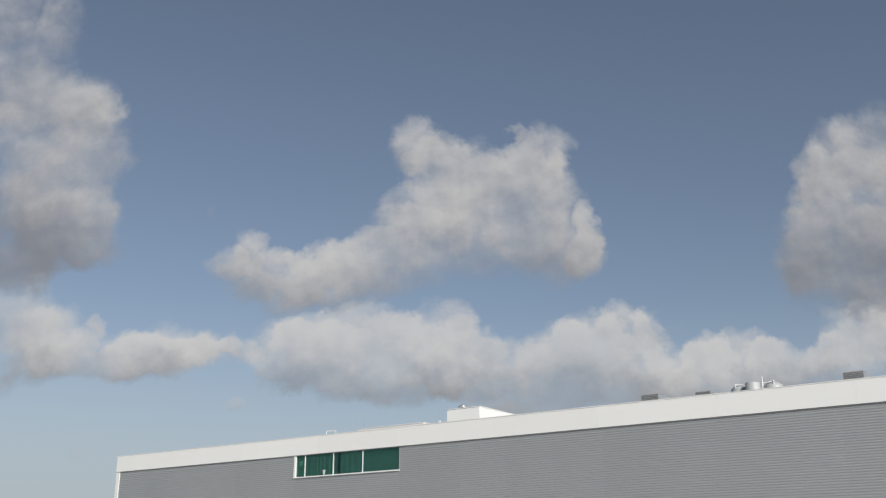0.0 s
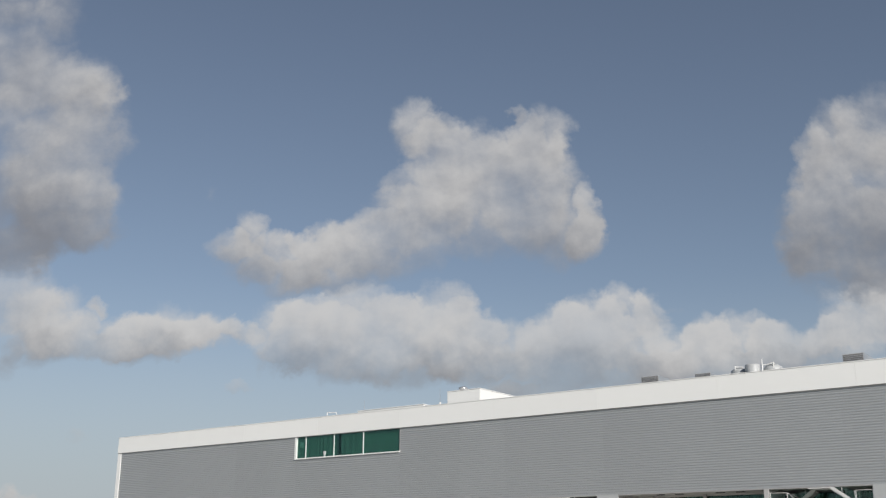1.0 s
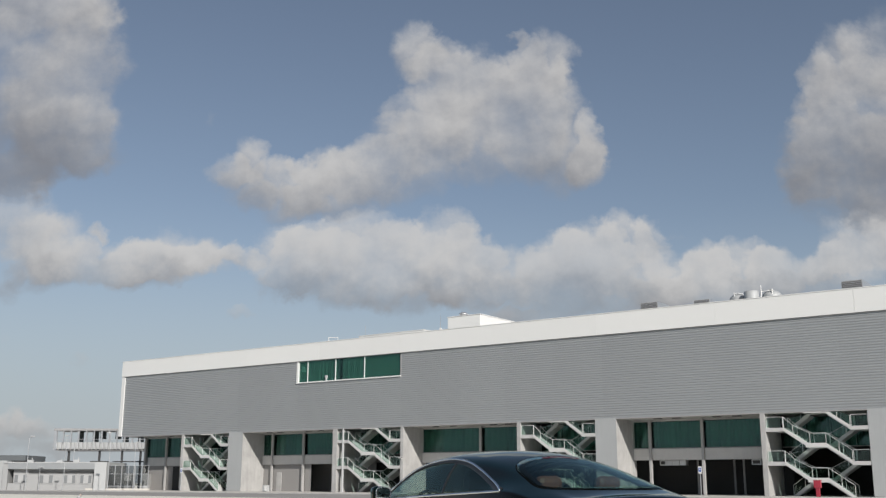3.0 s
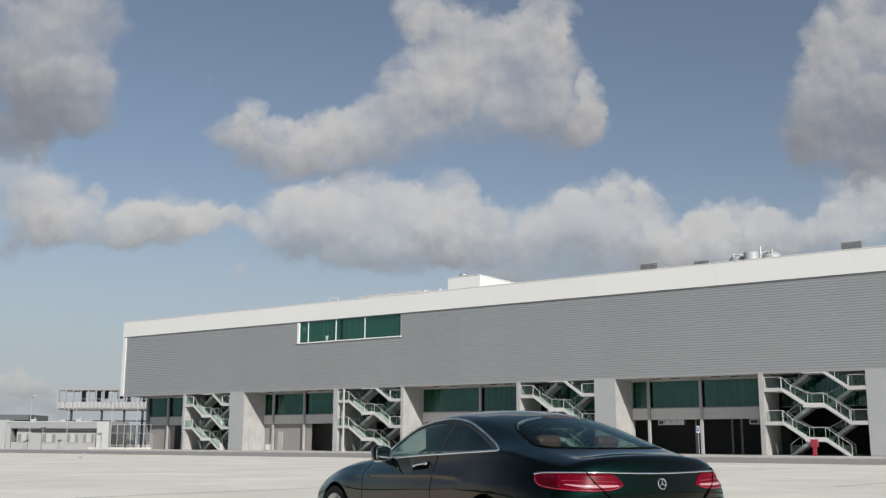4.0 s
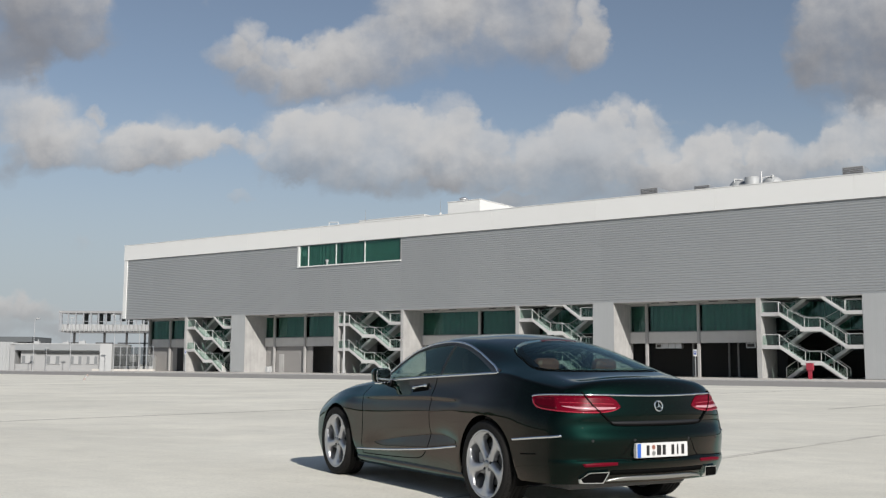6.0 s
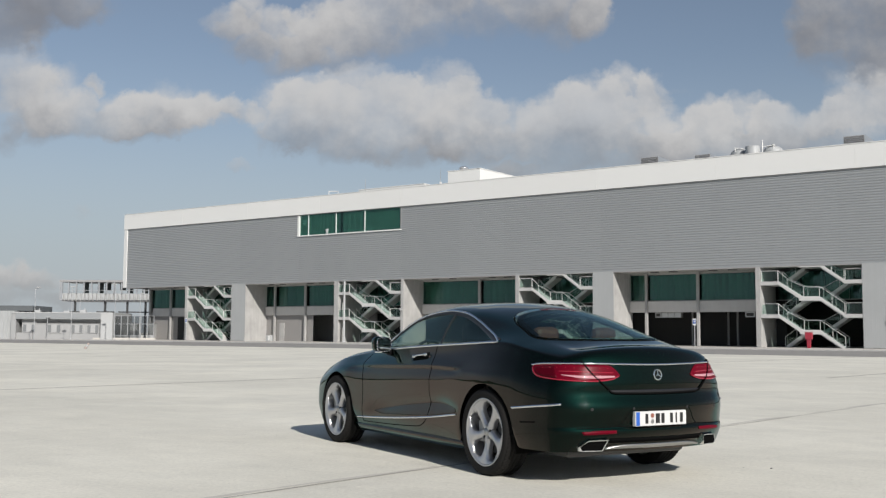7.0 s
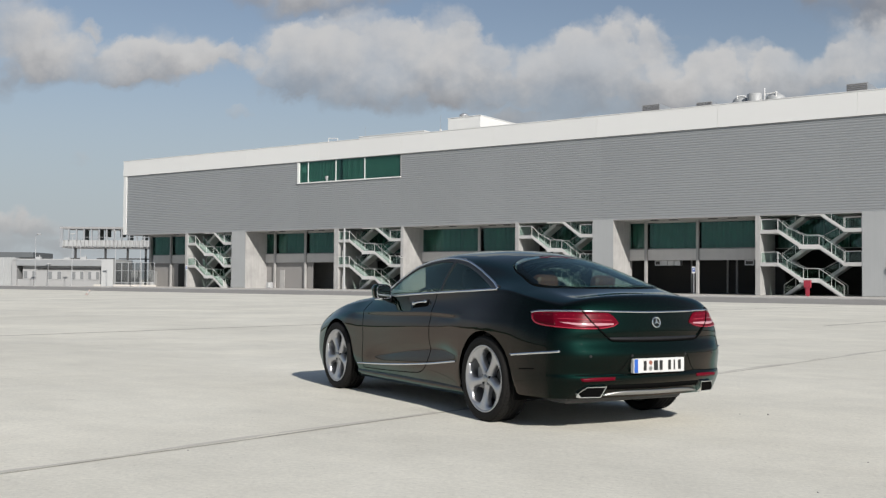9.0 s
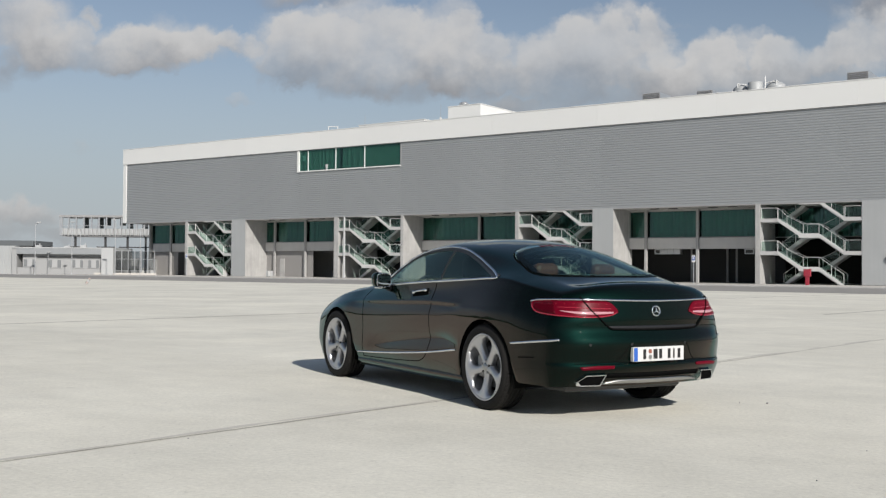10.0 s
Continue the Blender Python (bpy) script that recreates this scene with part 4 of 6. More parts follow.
z_crease = knots((2.6, 0.80), (1.1, 0.825), (0.8, 0.831), (0.18, 0.845), (-0.58, 0.862), (-0.9, 0.857), (-2.6, 0.857))
creased = knots((-2.6, 0.0), (-1.10, 0.0), (-0.90, 0.8), (-0.7, 1.0), (0.95, 1.0), (1.35, 0.0), (2.6, 0.0))
TAIL, NOSE = -2.2, 2.0
tuck = knots((-2.6, 0.052), (-2.2, 0.048), (-2.0, 0.026), (-1.8, 0.006), (-1.6, 0.0), (2.6, 0.0))   # the tail draws in above the bumper


def z_low(x):
    for a in (AXLE, REAR):
        if abs(x - a) < ARCH:
            return HUB + math.sqrt(ARCH ** 2 - (x - a) ** 2) * 0.985
    return 0.225 if REAR < x < AXLE else (0.26 if x < 0 else 0.20)


def section(x):
    """Half a cross-section: up the side, then over the top to the middle."""
    lo, zb = z_low(x), z_belt(x)
    pts = []
    zs = min(0.74, zb - 0.13)
    zl, zr = min(z_strip(x), zs - 0.2), min(z_ridge(x), zs - 0.14)
    zc = min(z_crease(x), zb - 0.07)
    mid = zc - 0.04
    zs = max(zs, min(lo + 0.035, mid - 0.02))
    rows = [lo, lo + (zl - lo) * 0.5, zl, zl + (zr - zl) * 0.45, zl + (zr - zl) * 0.8, zr, zr + 0.016, zr + (zs - zr) * 0.3, zr + (zs - zr) * 0.55, zr + (zs - zr) * 0.8, zs,
            (zs + mid) / 2, mid, zc - 0.028, zc - 0.007, zc + 0.004]
    rows += [zc + 0.004 + (zb - zc - 0.004) * f for f in (0.2, 0.45, 0.72, 1.0)]
    for k in range(1, len(rows)):
        rows[k] = max(rows[k], rows[k - 1] + 0.002)
    zf = z_full(x)
    flank = knots((0.0, 0.2), (0.56, 0.006), (zf - 0.07, 0.003), (zf, 0.0), ((zf + mid) / 2, 0.009), (mid, 0.0205), (zc - 0.026, 0.0215), (zc - 0.006, 0.0165), (zc + 0.005, 0.0170), (zc + 0.05, 0.040), (1.0, 0.068), (1.1, 0.10))
    for z in rows:
        dent = 0.0
        if zl < z <= zr:
            dent = (z - zl) / (zr - zl)
        elif zr < z < zr + 0.10:
            dent = (1 - (z - zr) / 0.10) ** 2
        turned_in = inset(z)
        if z > 0.57:
            turned_in += (flank(z) - turned_in) * creased(x)
        y = w_side(x) - turned_in - 0.028 * dent * swell(x) - tuck(x) * min(1.0, max(0.0, (z - 0.64) / 0.2)) ** 1.5
        # the side leans in to the belt
        blend = min(1.0, max(0.0, (z - zb + 0.19) / 0.19)) ** 2
        pts.append(Vector((x, y + (w_belt(x) - tuck(x) - y) * blend, z)))
    a, b = pts[-1], Vector((x, w_rail(x), z_rail(x)))
    for t in (0.12, 0.4, 0.7, 0.92):
        p = a.lerp(b, t)
        p.y += 0.018 * math.sin(math.pi * t)
        pts.append(p)
    zc = z_mid(x)
    for t in (0.08, 0.3, 0.55, 0.8, 1.0):
        y = b.y * (1 - t)
        pts.append(Vector((x, y, b.z + (zc - b.z) * (1 - (1 - t) ** 2.4))))
    return pts


def build_body():
    xs = list(np.linspace(NOSE, AXLE + ARCH + 0.06, 3))
    for a in (AXLE, REAR):
        xs += [a + ARCH * 1.02]
        xs += [a + ARCH * math.cos(t) for t in np.linspace(0.17, math.pi - 0.17, 11)]
        xs += [a - ARCH * 1.02]
        if a > 0:
            xs += list(np.linspace(AXLE - ARCH - 0.1, REAR + ARCH + 0.1, 20))
    xs += list(np.linspace(REAR - ARCH - 0.08, TAIL, 5))
    rings = []
    for x in xs:
        ring = section(x)
        # the ends bow outwards in plan
        k = max(0.0, (-1.75 - x) / 0.45) ** 2 * -0.17 if x < 0 else max(0.0, (x - 1.5) / 0.5) ** 2 * 0.20
        if k:
            side = w_side(x)
            for p in ring:
                s = 1 - min(1.0, abs(p.y) / side) ** 2.2
                p.x += k * s
                if abs(p.y) < w_rail(x):
                    p.z = p.z - z_mid(x) + z_mid(p.x)
        rings.append(ring)
    bm = bmesh.new()
    n = len(rings[0])
    nl = n - 9   # points up the side; nine more run over the top
    for sgn in (1, -1):
        grid = []
        for ring in rings:
            grid.append([bm.verts.new((p.x, p.y * sgn, p.z)) for p in ring])
        for a, b in zip(grid, grid[1:]):
            for j in range(n - 1):
                bm.faces.new((a[j], a[j + 1], b[j + 1], b[j]))
        # end caps: rows are the side's levels, columns run in to the middle
        for end, ring, verts in ((-1, rings[-1], grid[-1]), (1, rings[0], grid[0])):
            top = ring[nl - 1:]
            cols = []
            rear_z = knots((0.24, 0.075), (0.30, 0.02), (0.36, -0.010), (0.40, -0.034), (0.425, -0.034), (0.447, -0.016), (0.475, -0.022), (0.57, -0.050), (0.60, -0.055), (0.636, -0.046), (0.664, -0.004), (0.70, 0.002), (0.735, -0.011), (0.78, -0.006), (0.85, 0.004), (0.93, 0.015), (0.985, 0.042), (1.05, 0.09))
            front_z = knots((0.15, -0.1), (0.3, -0.02), (0.45, 0.0), (0.55, -0.03), (0.7, -0.16))
            for c, t in enumerate(top):
                col = []
                share_y = t.y / top[0].y
                for k in range(nl):
                    side = ring[k]
                    if c == 0:
                        col.append(verts[k])
                        continue
                    if k == nl - 1:
                        col.append(verts[nl - 1 + c])
                        continue
                    y = side.y * share_y
                    z = side.z + (t.z - top[0].z) * (k / (nl - 1)) ** 3
                    s = max(0.0, 1 - share_y ** 2.5) ** 0.52
                    if end < 0:
                        x = TAIL - 0.278 * s + rear_z(z) * min(1.0, s * 1.3)
                    else:
                        x = NOSE + 0.33 * s + front_z(z) * s
                    col.append(bm.verts.new((x, y * sgn, z)))
                cols.append(col)
            for a, b in zip(cols, cols[1:]):
                for k in range(nl - 1):
                    bm.faces.new((a[k], a[k + 1], b[k + 1], b[k]))
    bmesh.ops.remove_doubles(bm, verts=bm.verts[:], dist=0.0008)
    bmesh.ops.recalc_face_normals(bm, faces=bm.faces[:])
    me = bpy.data.meshes.new("body_cage")
    bm.to_mesh(me)
    bm.free()
    ob = new("body_cage", me)
    sub = ob.modifiers.new("smooth", "SUBSURF")
    sub.levels = 2
    deps = bpy.context.evaluated_depsgraph_get()
    fine = bpy.data.meshes.new_from_object(ob.evaluated_get(deps))
    bpy.data.objects.remove(ob)
    bpy.data.meshes.remove(me)
    return fine


def through_points(pts, count):
    """Points evenly along a smooth curve through pts."""
    pts = [np.array(p, float) for p in pts]
    ext = [2 * pts[0] - pts[1]] + pts + [2 * pts[-1] - pts[-2]]
    dense = []
    for i in range(1, len(ext) - 2):
        a, b, c, d = ext[i - 1:i + 3]
        for t in np.linspace(0, 1, 16, endpoint=False):
            dense.append(0.5 * (2 * b + (c - a) * t + (2 * a - 5 * b + 4 * c - d) * t * t + (3 * b - a - 3 * c + d) * t ** 3))
    dense.append(pts[-1])
    dense = np.array(dense)
    run = np.concatenate(([0], np.cumsum(np.linalg.norm(np.diff(dense, axis=0), axis=1))))
    return [np.array([np.interp(s, run, dense[:, k]) for k in range(dense.shape[1])]) for s in np.linspace(0, run[-1], count)]


car = thing("car", CAR, "dark green metallic two-door coupe parked on pale concrete", "car")
body_mesh = build_body()
tmp = bmesh.new()
tmp.from_mesh(body_mesh)
bmesh.ops.triangulate(tmp, faces=tmp.faces[:])
SKIN = BVHTree.FromBMesh(tmp)
tmp.free()


def cast(start, way):
    hit, normal, _, _ = SKIN.ray_cast(Vector(start), Vector(way).normalized())
    if hit is None:
        hit, normal, _, _ = SKIN.find_nearest(Vector(start))
    if normal.dot(Vector(way)) > 0:
        normal = -normal
    return hit, normal


def on_side(x, z, sgn=1):
    return cast((x, 2.0 * sgn, z), (0, -sgn, 0))


def on_rear(y, z):
    return cast((-4.0, y, z), (1, 0, 0))


def on_top(x, y):
    return cast((x, y, 3.0), (0, 0, -1))


def on_corner(angle, z, sgn=1):
    """Round the tail: 90 degrees looks to the side, 180 straight back."""
    c, s = math.cos(radians(angle)), math.sin(radians(angle)) * sgn
    return cast((-1.7 + 3 * c, 0.3 * sgn + 3 * s, z), (-c, -s, 0))


def sheet_on(rows, proud, thick):
    """A thin plate from a grid of (place, normal), its face proud of the skin."""
    bm = bmesh.new()
    up = [[bm.verts.new(p + n * proud) for p, n in r] for r in rows]
    dn = [[bm.verts.new(p + n * (proud - thick)) for p, n in r] for r in rows]
    R, C = len(rows), len(rows[0])
    for i in range(R - 1):
        for j in range(C - 1):
            bm.faces.new((up[i][j], up[i][j + 1], up[i + 1][j + 1], up[i + 1][j]))
            bm.faces.new((dn[i][j], dn[i + 1][j], dn[i + 1][j + 1], dn[i][j + 1]))
    rim = [(0, j) for j in range(C)] + [(i, C - 1) for i in range(1, R)] + [(R - 1, j) for j in range(C - 2, -1, -1)] + [(i, 0) for i in range(R - 2, 0, -1)]
    for (a, b), (c, d) in zip(rim, rim[1:] + rim[:1]):
        bm.faces.new((up[a][b], dn[a][b], dn[c][d], up[c][d]))
    bmesh.ops.recalc_face_normals(bm, faces=bm.faces[:])
    return bm


def between(lower, upper, place, count=24, rows=6):
    """A grid of skin points between two curves in the placing function's two coordinates."""
    lo, hi = through_points(lower, count), through_points(upper, count)
    return [[place(*(a + (b - a) * t)) for a, b in zip(lo, hi)] for t in np.linspace(0, 1, rows)]


def ribbon(path, place, width, proud, thick, count=40):
    """A strip of even width along a curve on the skin."""
    spots = [place(*p) for p in through_points(path, count)]
    rows = [[], []]
    for i, (p, n) in enumerate(spots):
        q = spots[min(i + 1, count - 1)][0] - spots[max(i - 1, 0)][0]
        side = n.cross(q).normalized() * (width / 2)
        rows[0].append((p - side, n))
        rows[1].append((p + side, n))
    return sheet_on(rows, proud, thick)


def in_outline(x, y, ring):
    inside = False
    for (x0, y0), (x1, y1) in zip(ring, ring[1:] + ring[:1]):
        if (y0 > y) != (y1 > y) and x < (x1 - x0) * (y - y0) / (y1 - y0) + x0:
            inside = not inside
    return inside


SIDE_LOW = [(0.60, 0.968), (0.30, 0.998), (-0.2, 1.027), (-0.7, 1.049), (-1.2, 1.070), (-1.49, 1.083)]
SIDE_TOP = [(0.60, 0.985), (0.42, 1.085), (0.22, 1.215), (0.02, 1.285), (-0.2, 1.320), (-0.47, 1.334), (-0.75, 1.304), (-0.98, 1.244), (-1.2, 1.171), (-1.38, 1.112), (-1.49, 1.088)]
REAR_EDGE = [(-1.72, 0.635), (-1.85, 0.56), (-1.97, 0.3), (-2.0, 0.0), (-1.97, -0.3), (-1.85, -0.56), (-1.72, -0.635)]
REAR_TOP = [(-1.36, 0.565), (-1.23, 0.47), (-1.13, 0.25), (-1.11, 0.0), (-1.13, -0.25), (-1.23, -0.47), (-1.36, -0.565)]
FRONT_EDGE = [(0.93, 0.66), (1.02, 0.4), (1.05, 0.0), (1.02, -0.4), (0.93, -0.66)]
FRONT_TOP = [(0.22, 0.58), (0.17, 0.35), (0.15, 0.0), (0.17, -0.35), (0.22, -0.58)]


def outline(lower, upper):
    return [tuple(p) for p in through_points(lower, 40)] + [tuple(p) for p in reversed(through_points(upper, 40))]


ring_side, ring_rear, ring_front = outline(SIDE_LOW, SIDE_TOP), outline(REAR_EDGE, REAR_TOP), outline(FRONT_EDGE, FRONT_TOP)
bm = bmesh.new()
bm.from_mesh(body_mesh)
bpy.data.meshes.remove(body_mesh)
cut = []
for f in bm.faces:
    c = f.calc_center_median()
    if c.z > 0.9 and ((abs(c.y) > 0.55 and abs(f.normal.y) > 0.3 and in_outline(c.x, c.z, ring_side)) or (abs(f.normal.z) > 0.2 and (in_outline(c.x, c.y, ring_rear) or in_outline(c.x, c.y, ring_front)))):
        cut.append(f)
bmesh.ops.delete(bm, geom=cut, context="FACES")
part("body", bm, PAINT, car, smooth=True)

# panes, frames
for sgn in (1, -1):
    def spot(x, z, sgn=sgn):
        return on_side(x, z, sgn)
    door_glass = part("side_window", sheet_on(between(SIDE_LOW, SIDE_TOP, spot, 44, 8), 0.004, 0.006), CAR_GLASS, car, "lightly tinted curved side glass", smooth=True)
    part("window_seal", ribbon(SIDE_TOP, spot, 0.05, 0.006, 0.012, 60), TRIM, door_glass, smooth=True)
    part("window_trim", ribbon([(x, z + 0.012) for x, z in SIDE_TOP[:-1]] + [(-1.455, 1.097), (-1.492, 1.085), (-1.497, 1.077), (-1.475, 1.074)], spot, 0.017, 0.012, 0.014, 120), CHROME, door_glass, "bright chrome window surround", smooth=True)
    part("belt_trim", ribbon([(x, z - 0.006) for x, z in SIDE_LOW[:-1]] + [(-1.48, 1.075)], spot, 0.017, 0.013, 0.016, 50), CHROME, door_glass, "bright chrome belt strip", smooth=True)
    part("window_divider", ribbon([(-0.56, 1.325), (-0.585, 1.18), (-0.62, 1.05)], spot, 0.022, 0.009, 0.008, 10), TRIM, door_glass)
    seam = [(0.80, 0.938), (0.89, 0.86), (0.856, 0.72), (0.846, 0.6), (0.858, 0.42), (0.874, 0.285), (0.84, 0.266), (0.3, 0.276), (-0.2, 0.298), (-0.34, 0.320), (-0.435, 0.372), (-0.482, 0.45), (-0.505, 0.6), (-0.516, 0.8), (-0.53, 0.95), (-0.55, 1.035)]
    part("door_seam", ribbon(seam, spot, 0.008, 0.0012, 0.003, 130), GAP, car)
    part("lower_trim", ribbon([(1.02, 0.300), (0.3, 0.338), (-0.45, 0.396), (-0.985, 0.456)], spot, 0.015, 0.010, 0.014, 50), CHROME, car, "slim chrome strip low on the door", smooth=True)
    part("bumper_trim", ribbon([(101.5, 0.568), (112, 0.581), (124, 0.597), (134, 0.611), (140.5, 0.621)], lambda a, z, s=sgn: on_corner(a, z, s), 0.017, 0.008, 0.012, 30), CHROME, car, smooth=True)
    part("bumper_slot", ribbon([(-1.93, 0.466), (-2.10, 0.476)], spot, 0.010, 0.003, 0.006, 12), GAP, car)
    part("sill", ribbon([(1.09, 0.205), (0.4, 0.205), (-0.5, 0.205), (-1.10, 0.205)], lambda x, z, s=sgn: (Vector((x, 0.868 * s, z)), Vector((0, s, -0.45)).normalized()), 0.075, 0.010, 0.05, 30), PAINT, car, smooth=True)
    # handle
    grip = [(-0.165, 0.922), (-0.22, 0.932), (-0.31, 0.942), (-0.40, 0.950)]
    handle = part("door_handle", ribbon(grip, spot, 0.013, 0.030, 0.016, 20), CHROME, car, "bright chrome door handle", smooth=True)
    # black patch on the skin puts the bowl's shade into the colour
    part("handle_bowl", ribbon([(-0.14, 0.920), (-0.28, 0.930), (-0.42, 0.944)], spot, 0.064, 0.003, 0.005, 20), GAP, handle, smooth=True)
    for x, z in ((-0.178, 0.925), (-0.388, 0.949)):
        p, n = spot(x, z)
        part("handle_stub", rod(bmesh.new(), p - n * 0.01, p + n * 0.035, 0.014, seg=10), CHROME, handle, smooth=True)
    # door mirror
    mb = bmesh.new()
    bmesh.ops.create_icosphere(mb, subdivisions=4, radius=1.0)
    for v in mb.verts:
        x, y, z = v.co
        sx = math.copysign(abs(x) ** 0.7, x)
        v.co = Vector((0.36 + (0.095 if x > 0 else 0.035) * sx + 0.012 * y, sgn * (0.955 + 0.088 * math.copysign(abs(y) ** 0.58, y)), 1.035 + 0.075 * math.copysign(abs(z) ** 0.55, z) + 0.006 * y))
    bmesh.ops.recalc_face_normals(mb, faces=mb.faces[:])
    mir = part("door_mirror", mb, PAINT, car, "dark green door mirror with chrome edge", smooth=True)
    gb = bmesh.new()
    bmesh.ops.create_circle(gb, cap_ends=True, radius=1.0, segments=32)
    for v in gb.verts:
        a, b = v.co.x, v.co.y
        v.co = Vector((0.316 - 0.004 * a, sgn * (0.955 + 0.074 * math.copysign(abs(a) ** 0.5, a)), 1.035 + 0.062 * math.copysign(abs(b) ** 0.5, b)))
    part("mirror_glass", gb, MIRROR, mir)
    turns = [2 * math.pi * k / 40 for k in range(41)]
    loop = [Vector((0.318 - 0.004 * math.cos(a), sgn * (0.955 + 0.077 * math.copysign(abs(math.cos(a)) ** 0.5, math.cos(a))), 1.035 + 0.065 * math.copysign(abs(math.sin(a)) ** 0.5, math.sin(a)))) for a in turns]
    eb = bmesh.new()
    for p, q in zip(loop, loop[1:]):
        rod(eb, p, q, 0.004, seg=6)
    part("mirror_rim", eb, CHROME, mir, smooth=True)
    part("mirror_base", rod(bmesh.new(), (0.38, sgn * 0.84, 0.955), (0.37, sgn * 0.93, 0.985), 0.035, 0.03, 12), TRIM, mir, smooth=True)
    part("mirror_edge", rod(bmesh.new(), (0.345, sgn * 0.88, 0.957), (0.36, sgn * 1.03, 0.966), 0.009, seg=8), CHROME, mir, smooth=True)
    # tail lamp
    def tail(a, z, sgn=sgn):
        return on_corner(a, z, sgn)
    LOW = [(118.6, 0.884), (120.5, 0.846), (125, 0.816), (136, 0.799), (152, 0.787), (163, 0.788), (171, 0.802), (175.2, 0.825)]
    TOP = [(118.6, 0.896), (124, 0.905), (136, 0.911), (153, 0.912), (164, 0.910), (169.5, 0.904), (173, 0.873), (175.2, 0.838)]
    lamp = part("tail_lamp", sheet_on(between(LOW, TOP, tail, 44, 8), 0.008, 0.02), LENS, car, "wide red wraparound tail lamp", smooth=True)
    part("light_band", sheet_on(between([(140.5, 0.832), (150, 0.814), (160, 0.809), (172, 0.817)], [(140.5, 0.836), (150, 0.831), (160, 0.831), (172, 0.829)], tail, 24, 3), 0.0105, 0.002), LENS_PALE, lamp, "pale reversing light band", smooth=True)
    part("lamp_segment", sheet_on(between([(121.5, 0.848), (127, 0.822), (133, 0.812), (138, 0.806)], [(121.5, 0.892), (127, 0.899), (132, 0.901), (136, 0.902)], tail, 16, 4), 0.0088, 0.002), LENS_DARK, lamp, "dark red inner lamp segment", smooth=True)
    part("light_row", ribbon([(139, 0.862), (147, 0.861), (157, 0.857), (171, 0.852)], tail, 0.006, 0.0095, 0.002, 30), LENS_BRIGHT, lamp, smooth=True)
    part("lamp_edge", ribbon([(119.4, 0.880), (121.2, 0.849), (125.4, 0.820), (136, 0.803), (152, 0.791), (163, 0.792), (170.5, 0.805), (174.3, 0.826)], tail, 0.008, 0.0098, 0.003, 50), LENS_BRIGHT, lamp, smooth=True)
    for k in range(9):
        p, n = tail(128 + 5.0 * k, 0.886 + 0.003 * math.sin(k * 0.35))
        lb = bmesh.new()
        lathe(lb, [(0.0, 0.004), (0.003, 0.003), (0.0045, 0.0)], 10, "Y")
        part("light_point", lb, LENS_BRIGHT, lamp, smooth=True, local=Matrix.Translation(p + n * 0.008) @ n.to_track_quat("Y", "Z").to_matrix().to_4x4())
    part("chrome_line", ribbon([(118.4, 0.902), (122, 0.911), (130, 0.917), (146, 0.921), (162, 0.921), (172, 0.920)], tail, 0.013, 0.012, 0.012, 40), CHROME, car, smooth=True)
    part("reflector", sheet_on(between([(0.418 * sgn, 0.402), (0.55 * sgn, 0.398), (0.672 * sgn, 0.394)], [(0.415 * sgn, 0.424), (0.56 * sgn, 0.424), (0.69 * sgn, 0.416)], on_rear, 14, 3), 0.006, 0.012), LENS, car, "low red reflector", smooth=True)
    # exhaust tip
    tip = [(0.482, 0.356), (0.638, 0.352), (0.690, 0.302), (0.672, 0.270), (0.512, 0.270)]
    bm = bmesh.new()
    cx, cz = sum(p[0] for p in tip) / 5, sum(p[1] for p in tip) / 5
    def on_tip(y, z, depth):
        p, n = on_rear(sgn * y, max(z, 0.31))
        return Vector((p.x + depth, sgn * y, z))
    outer = [bm.verts.new(on_tip(y, z, -0.022)) for y, z in tip]
    inner = [bm.verts.new(on_tip(cx + (y - cx) * 0.94, cz + (z - cz) * 0.86, -0.022)) for y, z in tip]
    deep = [bm.verts.new(on_tip(cx + (y - cx) * 0.92, cz + (z - cz) * 0.82, 0.05)) for y, z in tip]
    rear = [bm.verts.new(on_tip(y, z, 0.05)) for y, z in tip]
    for i in range(5):
        j = (i + 1) % 5
        bm.faces.new((outer[i], outer[j], inner[j], inner[i]))
        bm.faces.new((inner[i], inner[j], deep[j], deep[i]))
        bm.faces.new((outer[i], rear[i], rear[j], outer[j]))
    bmesh.ops.recalc_face_normals(bm, faces=bm.faces[:])
    pipe = part("exhaust_tip", bm, CHROME, car, "chrome-rimmed flat exhaust outlet")
    # flat black face: the shade inside the pipe is put into its colour
    bm = bmesh.new()
    bm.faces.new([bm.verts.new(on_tip(cx + (y - cx) * 0.95, cz + (z - cz) * 0.87, -0.010)) for y, z in tip])
    part("outlet", bm, GAP, pipe)

part("rear_window", sheet_on(between(REAR_EDGE, REAR_TOP, on_top, 40, 10), 0.004, 0.006), REAR_GLASS, car, "dark tinted curved rear window", smooth=True)
part("windscreen", sheet_on(between(FRONT_EDGE, FRONT_TOP, on_top, 30, 10), 0.004, 0.006), CAR_GLASS, car, smooth=True)
RING = REAR_TOP[3:] + [(-1.54, -0.605)] + REAR_EDGE[::-1] + [(-1.54, 0.605)] + REAR_TOP[:4]
part("window_seal", ribbon(RING, on_top, 0.016, 0.0006, 0.006, 160), GAP, car, smooth=True)
part("window_frit", ribbon([(x + 0.022, y * 0.97) for x, y in REAR_EDGE], on_top, 0.026, 0.0015, 0.006, 50), GAP, car, smooth=True)
part("window_frit", ribbon([(x - 0.036, y * 0.95) for x, y in REAR_TOP], on_top, 0.055, 0.0015, 0.006, 50), GAP, car, smooth=True)
